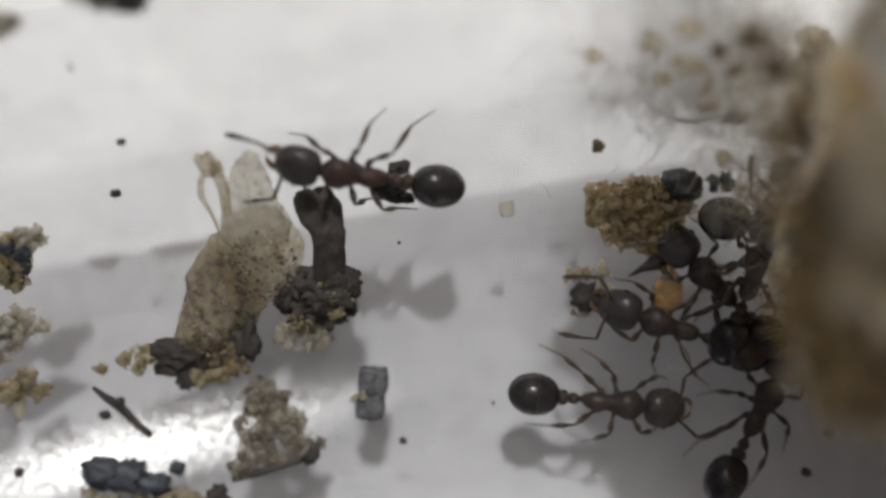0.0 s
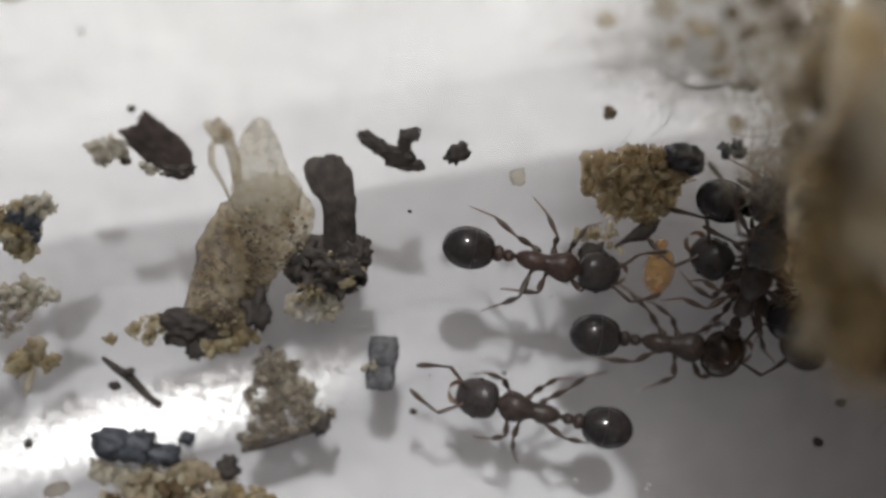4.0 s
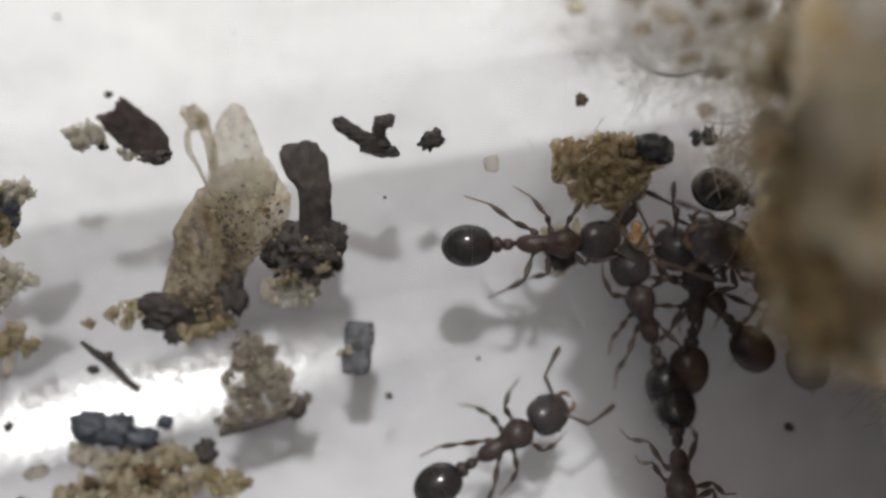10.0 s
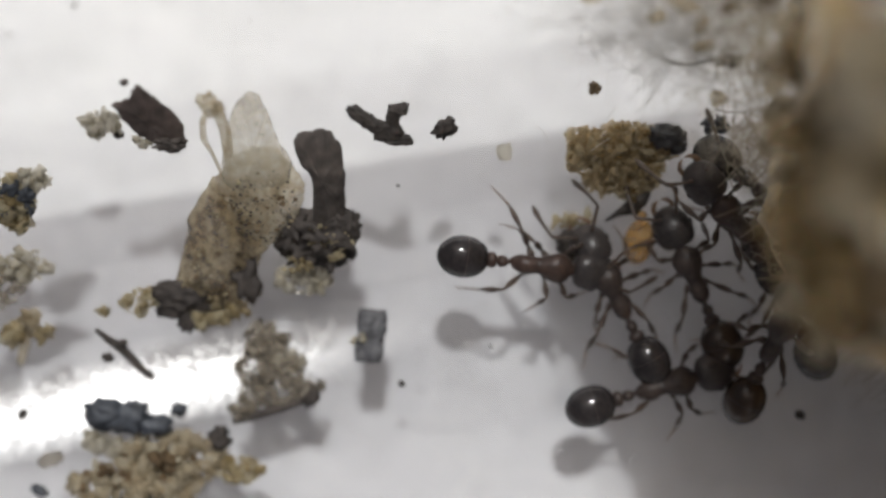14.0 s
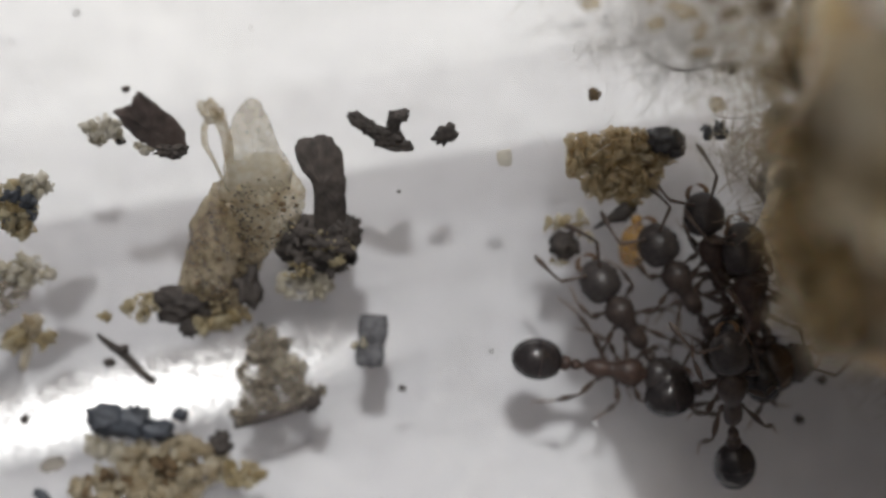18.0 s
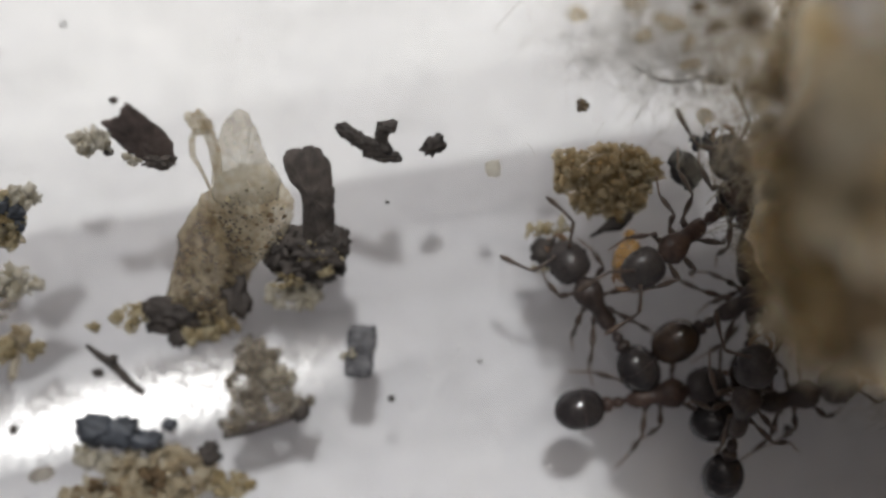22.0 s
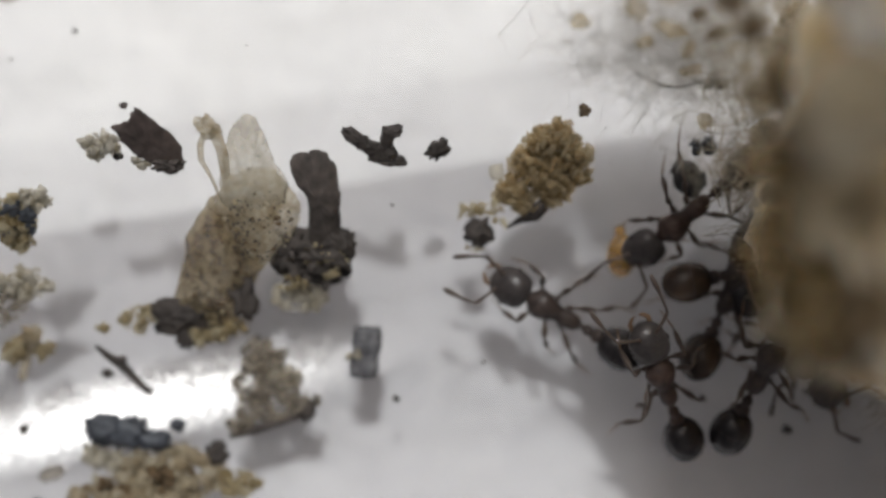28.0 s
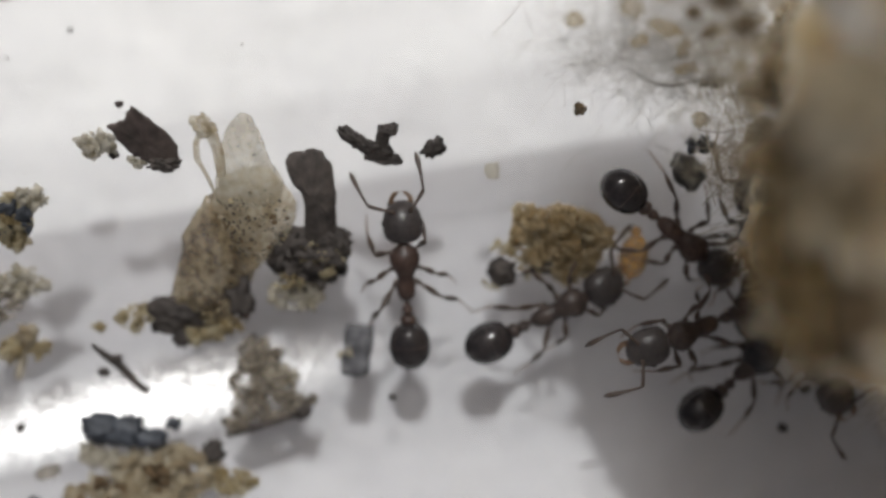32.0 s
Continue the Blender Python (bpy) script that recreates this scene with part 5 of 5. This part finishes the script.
# ---- ants ----
STANCE = 0.52                                    # the body's middle over the floor


def build_ant(name, label, shell, thorax, folded):
    """One worker, standing on its feet at z = 0, looking along x; folded: how far its feelers are bent at the elbow, in degrees."""
    ant = thing(name, label, "ant", move(0, 0), "ants of the colony")
    up = STANCE
    bm = bmesh.new()
    loft(bm, [(-0.47, 0.05, up - 0.06, 0.05), (-0.42, 0.10, up - 0.03, 0.09), (-0.33, 0.135, up, 0.125), (-0.20, 0.142, up + 0.01, 0.135), (-0.09, 0.125, up - 0.005, 0.115), (-0.03, 0.128, up, 0.12),
              (0.07, 0.175, up + 0.02, 0.145), (0.18, 0.222, up + 0.03, 0.165), (0.29, 0.232, up + 0.02, 0.165), (0.38, 0.18, up, 0.13), (0.44, 0.10, up - 0.01, 0.085), (0.50, 0.065, up - 0.01, 0.06)], 20)
    part("mesosoma", bm, thorax, ant, "brown thorax with a narrow rear")
    for x, w, h in ((-0.60, 0.088, 0.12), (-0.76, 0.125, 0.12)):
        bm = bmesh.new()
        loft(bm, egg(x - 0.09, x + 0.09, w, up - 0.01, h, 0.8, 0.8, 9), 14)
        sweep(bm, [(x - 0.12, 0, up - 0.04), (x, 0, up - 0.03), (x + 0.17, 0, up - 0.05)], [0.04, 0.05, 0.036], 8)
        part("waist_node", bm, thorax, ant)
    bm = bmesh.new()
    loft(bm, egg(-1.58, -0.81, 0.318, up, 0.285, 1.0, 0.78, 21), 28)
    gaster = part("gaster", bm, shell, ant, "shiny rear body")
    bm = bmesh.new()
    for x, k in ((-1.14, 0.990), (-1.33, 0.855), (-1.46, 0.645)):
        ring = [(x, 0.319 * k * math.cos(a), up + 0.286 * k * math.sin(a)) for a in [2 * math.pi * i / 24 for i in range(25)]]
        sweep(bm, ring, 0.006, 4, 1.0, False)
    part("segment_rims", bm, thorax, gaster)
    bm = bmesh.new()
    loft(bm, [(0.0, 0.10, 0, 0.08), (0.03, 0.20, 0, 0.15), (0.09, 0.262, 0, 0.19), (0.20, 0.296, 0, 0.21), (0.34, 0.298, 0.0, 0.20), (0.46, 0.272, -0.02, 0.18),
              (0.55, 0.215, -0.03, 0.14), (0.61, 0.14, -0.04, 0.09), (0.64, 0.07, -0.05, 0.05)], 24)
    head = part("head", bm, HEADSHELL, ant, "dark head with a fine matt grain", move(0.47, 0, up, 0, 10, 0))
    for s in (-1, 1):
        bm = bmesh.new()
        sweep(bm, [(0.56, 0.14 * s, -0.06), (0.67, 0.145 * s, -0.08), (0.74, 0.09 * s, -0.09), (0.765, 0.02 * s, -0.09)], [0.055, 0.05, 0.04, 0.01], 8, 0.6)
        part("mandible", bm, FOOT, head, "amber mandible")
        bm = bmesh.new()
        loft(bm, egg(0.26, 0.36, 0.03, 0.03, 0.045, 0.8, 0.8, 7), 10)
        part("eye", bm, SHELL, head, "", move(0, 0.282 * s, 0))
    limbs = []
    for s in (-1, 1):
        base = (0.97, 0.12 * s, up + 0.04)
        bm = bmesh.new()
        sweep(bm, [(0, 0, 0), (0.03, 0, 0.01), (0.08, 0, 0.02), (0.24, 0, 0.04), (0.36, 0, 0.04), (0.40, 0, 0.035)], [0.03, 0.034, 0.02, 0.027, 0.031, 0.02], 8)
        feeler = part("antenna", bm, LEG, ant, "brown elbowed antenna", move(*base, 0, 0, 58 * s))
        bm = bmesh.new()
        a, points = radians(-folded * s), [Vector((0.39, 0, 0.035))]
        for i in range(6):
            a += radians(-2 * s)
            points.append(points[-1] + Vector((0.085 * math.cos(a), 0.085 * math.sin(a), -0.05)))
        sweep(bm, points, [0.019, 0.021, 0.023, 0.027, 0.040, 0.044, 0.018], 8)
        part("funiculus", bm, LEG, feeler, "jointed tip with a club")
        limbs.append((*base, 58 * s, s, "antenna"))
    # front legs reach forwards, the others back; hind legs are the longest
    for i, (x, yaw, k, bend, flick) in enumerate(((0.27, 64, 0.70, -52, -78), (0.06, 100, 0.74, 30, 48), (-0.17, 142, 1.00, 10, 26))):
        for s in (-1, 1):
            t, f = radians(bend) * s, radians(flick) * s
            knee = Vector((0.46 * k, 0, 0.20))
            ankle = knee + Vector((math.cos(t), math.sin(t), 0)) * 0.34 * k + Vector((0, 0, -0.40))
            toe = ankle + Vector((math.cos(f), math.sin(f), 0)) * 0.36 * k + Vector((0, 0, 0.01 - up + 0.1 + 0.20))
            bm = bmesh.new()
            sweep(bm, [(0, 0, 0.02), (0.05, 0, -0.03), (0.11, 0, -0.02), (0.14, 0, 0.0), (0.14 + 0.12 * k, 0, 0.07), (0.14 + 0.20 * k, 0, 0.13), (0.42 * k, 0, 0.185), knee],
                  [0.058, 0.055, 0.03, 0.022, 0.05, 0.05, 0.024, 0.019], 9, 0.9)
            leg = part("leg", bm, LEG, ant, "", move(x, 0.12 * s, up - 0.1, 0, 0, yaw * s))
            bm = bmesh.new()
            sweep(bm, [knee.lerp(ankle, q) for q in (0.0, 0.15, 0.45, 0.7, 0.9, 1.0)], [0.018, 0.023, 0.046, 0.044, 0.022, 0.018], 9, 0.9)
            part("tibia", bm, LEG, leg)
            bm = bmesh.new()
            sweep(bm, [ankle.lerp(toe, q) for q in (0.0, 0.3, 0.32, 0.6, 0.62, 1.0)], [0.016, 0.015, 0.012, 0.014, 0.011, 0.009], 7)
            part("tarsus", bm, FOOT, leg, "thin amber foot")
            limbs.append((x, 0.12 * s, up - 0.1, yaw * s, s, "leg%d" % i))
    return ant, limbs


def ant_pose(hx, hy, gx, gy):
    """An ant whose head and rear body show over these plan points, standing on the floor."""
    head, rear = on_wall(hx, hy, STANCE)[0], on_wall(gx, gy, STANCE)[0]
    flat = math.hypot(hx - gx, hy - gy) + 1e-6
    dx, dy = (hx - gx) / flat, (hy - gy) / flat
    gap = (head - rear).length
    if gap < 1.45:                                      # shows too short to lie flat: it climbs, its head raised over the others
        n = on_wall(gx, gy, STANCE)[1]
        m = stand(rear, n, head - rear) @ pose(0, 0, 0, 0, -38.0 * min(1.0, (1.45 - gap) / 0.35), 0)
        return m @ move(1.19, 0, -STANCE)
    near = max(0.0, min(1.0, 0.5 - 1.5 * dx))           # 1: the head leads towards the open side, and is held exactly
    k = 20.5 / (EYE.z - head.z)
    ax, ay = hx - dx * 0.75 * k, hy - dy * 0.75 * k
    bx, by = gx + dx * 1.19 * k, gy + dy * 1.19 * k
    mid, n = on_wall(bx + (ax - bx) * near, by + (ay - by) * near, STANCE)
    return stand(mid - n * STANCE, n, head - rear)


MOULDS = {"black": build_ant("ant", "glossy black worker ant with a dark brown thorax", SHELL, THORAX, 48),
          "red": build_ant("ant", "glossy black worker ant with a reddish thorax and waist", SHELL, RED_THORAX, 35),
          "brown": build_ant("ant", "dark worker ant with a banded brown rear body", BANDED, THORAX, 62)}
KINDS = {"scout": "red", "forager": "black", "worker_d": "black", "worker_e": "black", "worker_s": "brown", "worker_r": "brown", "worker_t": "red",
         "worker_p": "black", "worker_q": "red", "worker_l": "black"}
ANTS, used = {}, set()
for name in ANT_PATHS:
    mould = MOULDS[KINDS[name]][0]
    ANTS[name] = mould if KINDS[name] not in used else copy_thing(mould, move(0, 0))
    used.add(KINDS[name])


def smooth_at(rows, t):
    """The path's row at t, straight from row to row."""
    for a, b in zip(rows, rows[1:]):
        if a[0] <= t <= b[0]:
            s = (t - a[0]) / (b[0] - a[0])
            return [x + (y - x) * s for x, y in zip(a[1:], b[1:])]
    return list(rows[-1][1:])


def motions():
    for name, rows in ANT_PATHS.items():
        ant = ANTS[name]
        keys, last = [], None
        for r in rows:
            if last is not None:   # no turn of 90 degrees or more from row to row
                a0, a1 = math.atan2(last[2] - last[4], last[1] - last[3]), math.atan2(r[2] - r[4], r[1] - r[3])
                turn = (a1 - a0 + math.pi) % (2 * math.pi) - math.pi
                n = int(abs(math.degrees(turn)) // 60)
                for i in range(1, n + 1):
                    s = i / (n + 1)
                    mx = [p + (q - p) * s for p, q in zip(last, r)]
                    cx, cy = (mx[1] + mx[3]) / 2, (mx[2] + mx[4]) / 2
                    a = a0 + turn * s
                    h = 0.5 * (math.hypot(last[1] - last[3], last[2] - last[4]) * (1 - s) + math.hypot(r[1] - r[3], r[2] - r[4]) * s)
                    keys.append((mx[0], ant_pose(cx + h * math.cos(a), cy + h * math.sin(a), cx - h * math.cos(a), cy - h * math.sin(a))))
            keys.append((r[0], ant_pose(*r[1:])))
            last = r
        walk(ant, keys)
        # legs step by the way gone, feelers sway
        rnd = random.Random(len(name) * 7 + sum(map(ord, name)))
        times = [i * 0.1 for i in range(321)]
        gone, phase, old = [], 0.0, None
        for t in times:
            r = smooth_at(rows, t)
            if old is not None:
                phase += (math.hypot(r[0] - old[0], r[1] - old[1]) + math.hypot(r[2] - old[2], r[3] - old[3])) / 2 / 1.1
            old = r
            gone.append(phase)
        limbs = [o for o in ant.children if o.name.split(".")[0] in ("leg", "antenna")]
        for limb, spec in zip(limbs, MOULDS[KINDS[name]][1]):
            x, y, z, yaw, s, kind = spec
            base = yaw + (rnd.uniform(-30, 30) if kind == "antenna" else rnd.uniform(-17, 17))
            lead = 0.0 if (kind in ("leg0", "leg2")) == (s > 0) else math.pi
            wob = rnd.uniform(0, 6.28)
            out, kept = [], None
            for t, g in zip(times, gone):
                if kind == "antenna":
                    if round(t * 10) % 4:
                        continue
                    swing = 12 * math.sin(t * 2.6 + wob) + 8 * math.sin(t * 1.1 + wob * 2)
                else:
                    if kept is not None and abs(g - kept) < 0.04 and t < 31.95:
                        continue
                    kept = g
                    swing = 17 * math.sin(2 * math.pi * g * 0.9 + lead) * (1 if s > 0 else -1)
                out.append((t, move(x, y, z, 0, 0, base + swing)))
            walk(limb, out)
    # an ant nudges the pellet near the end
    lying, nudged = rest(*at(646, 630), -4), rest(*at(638, 629), -5)
    walk(pellet, [(0, lying), (31.2, lying), (31.7, nudged), (32, nudged)])
    for name, rows in CARRIED.items():
        walk(CARRY[name], [(t, rest(x, y, turn)) for t, x, y, turn in rows])


motions()
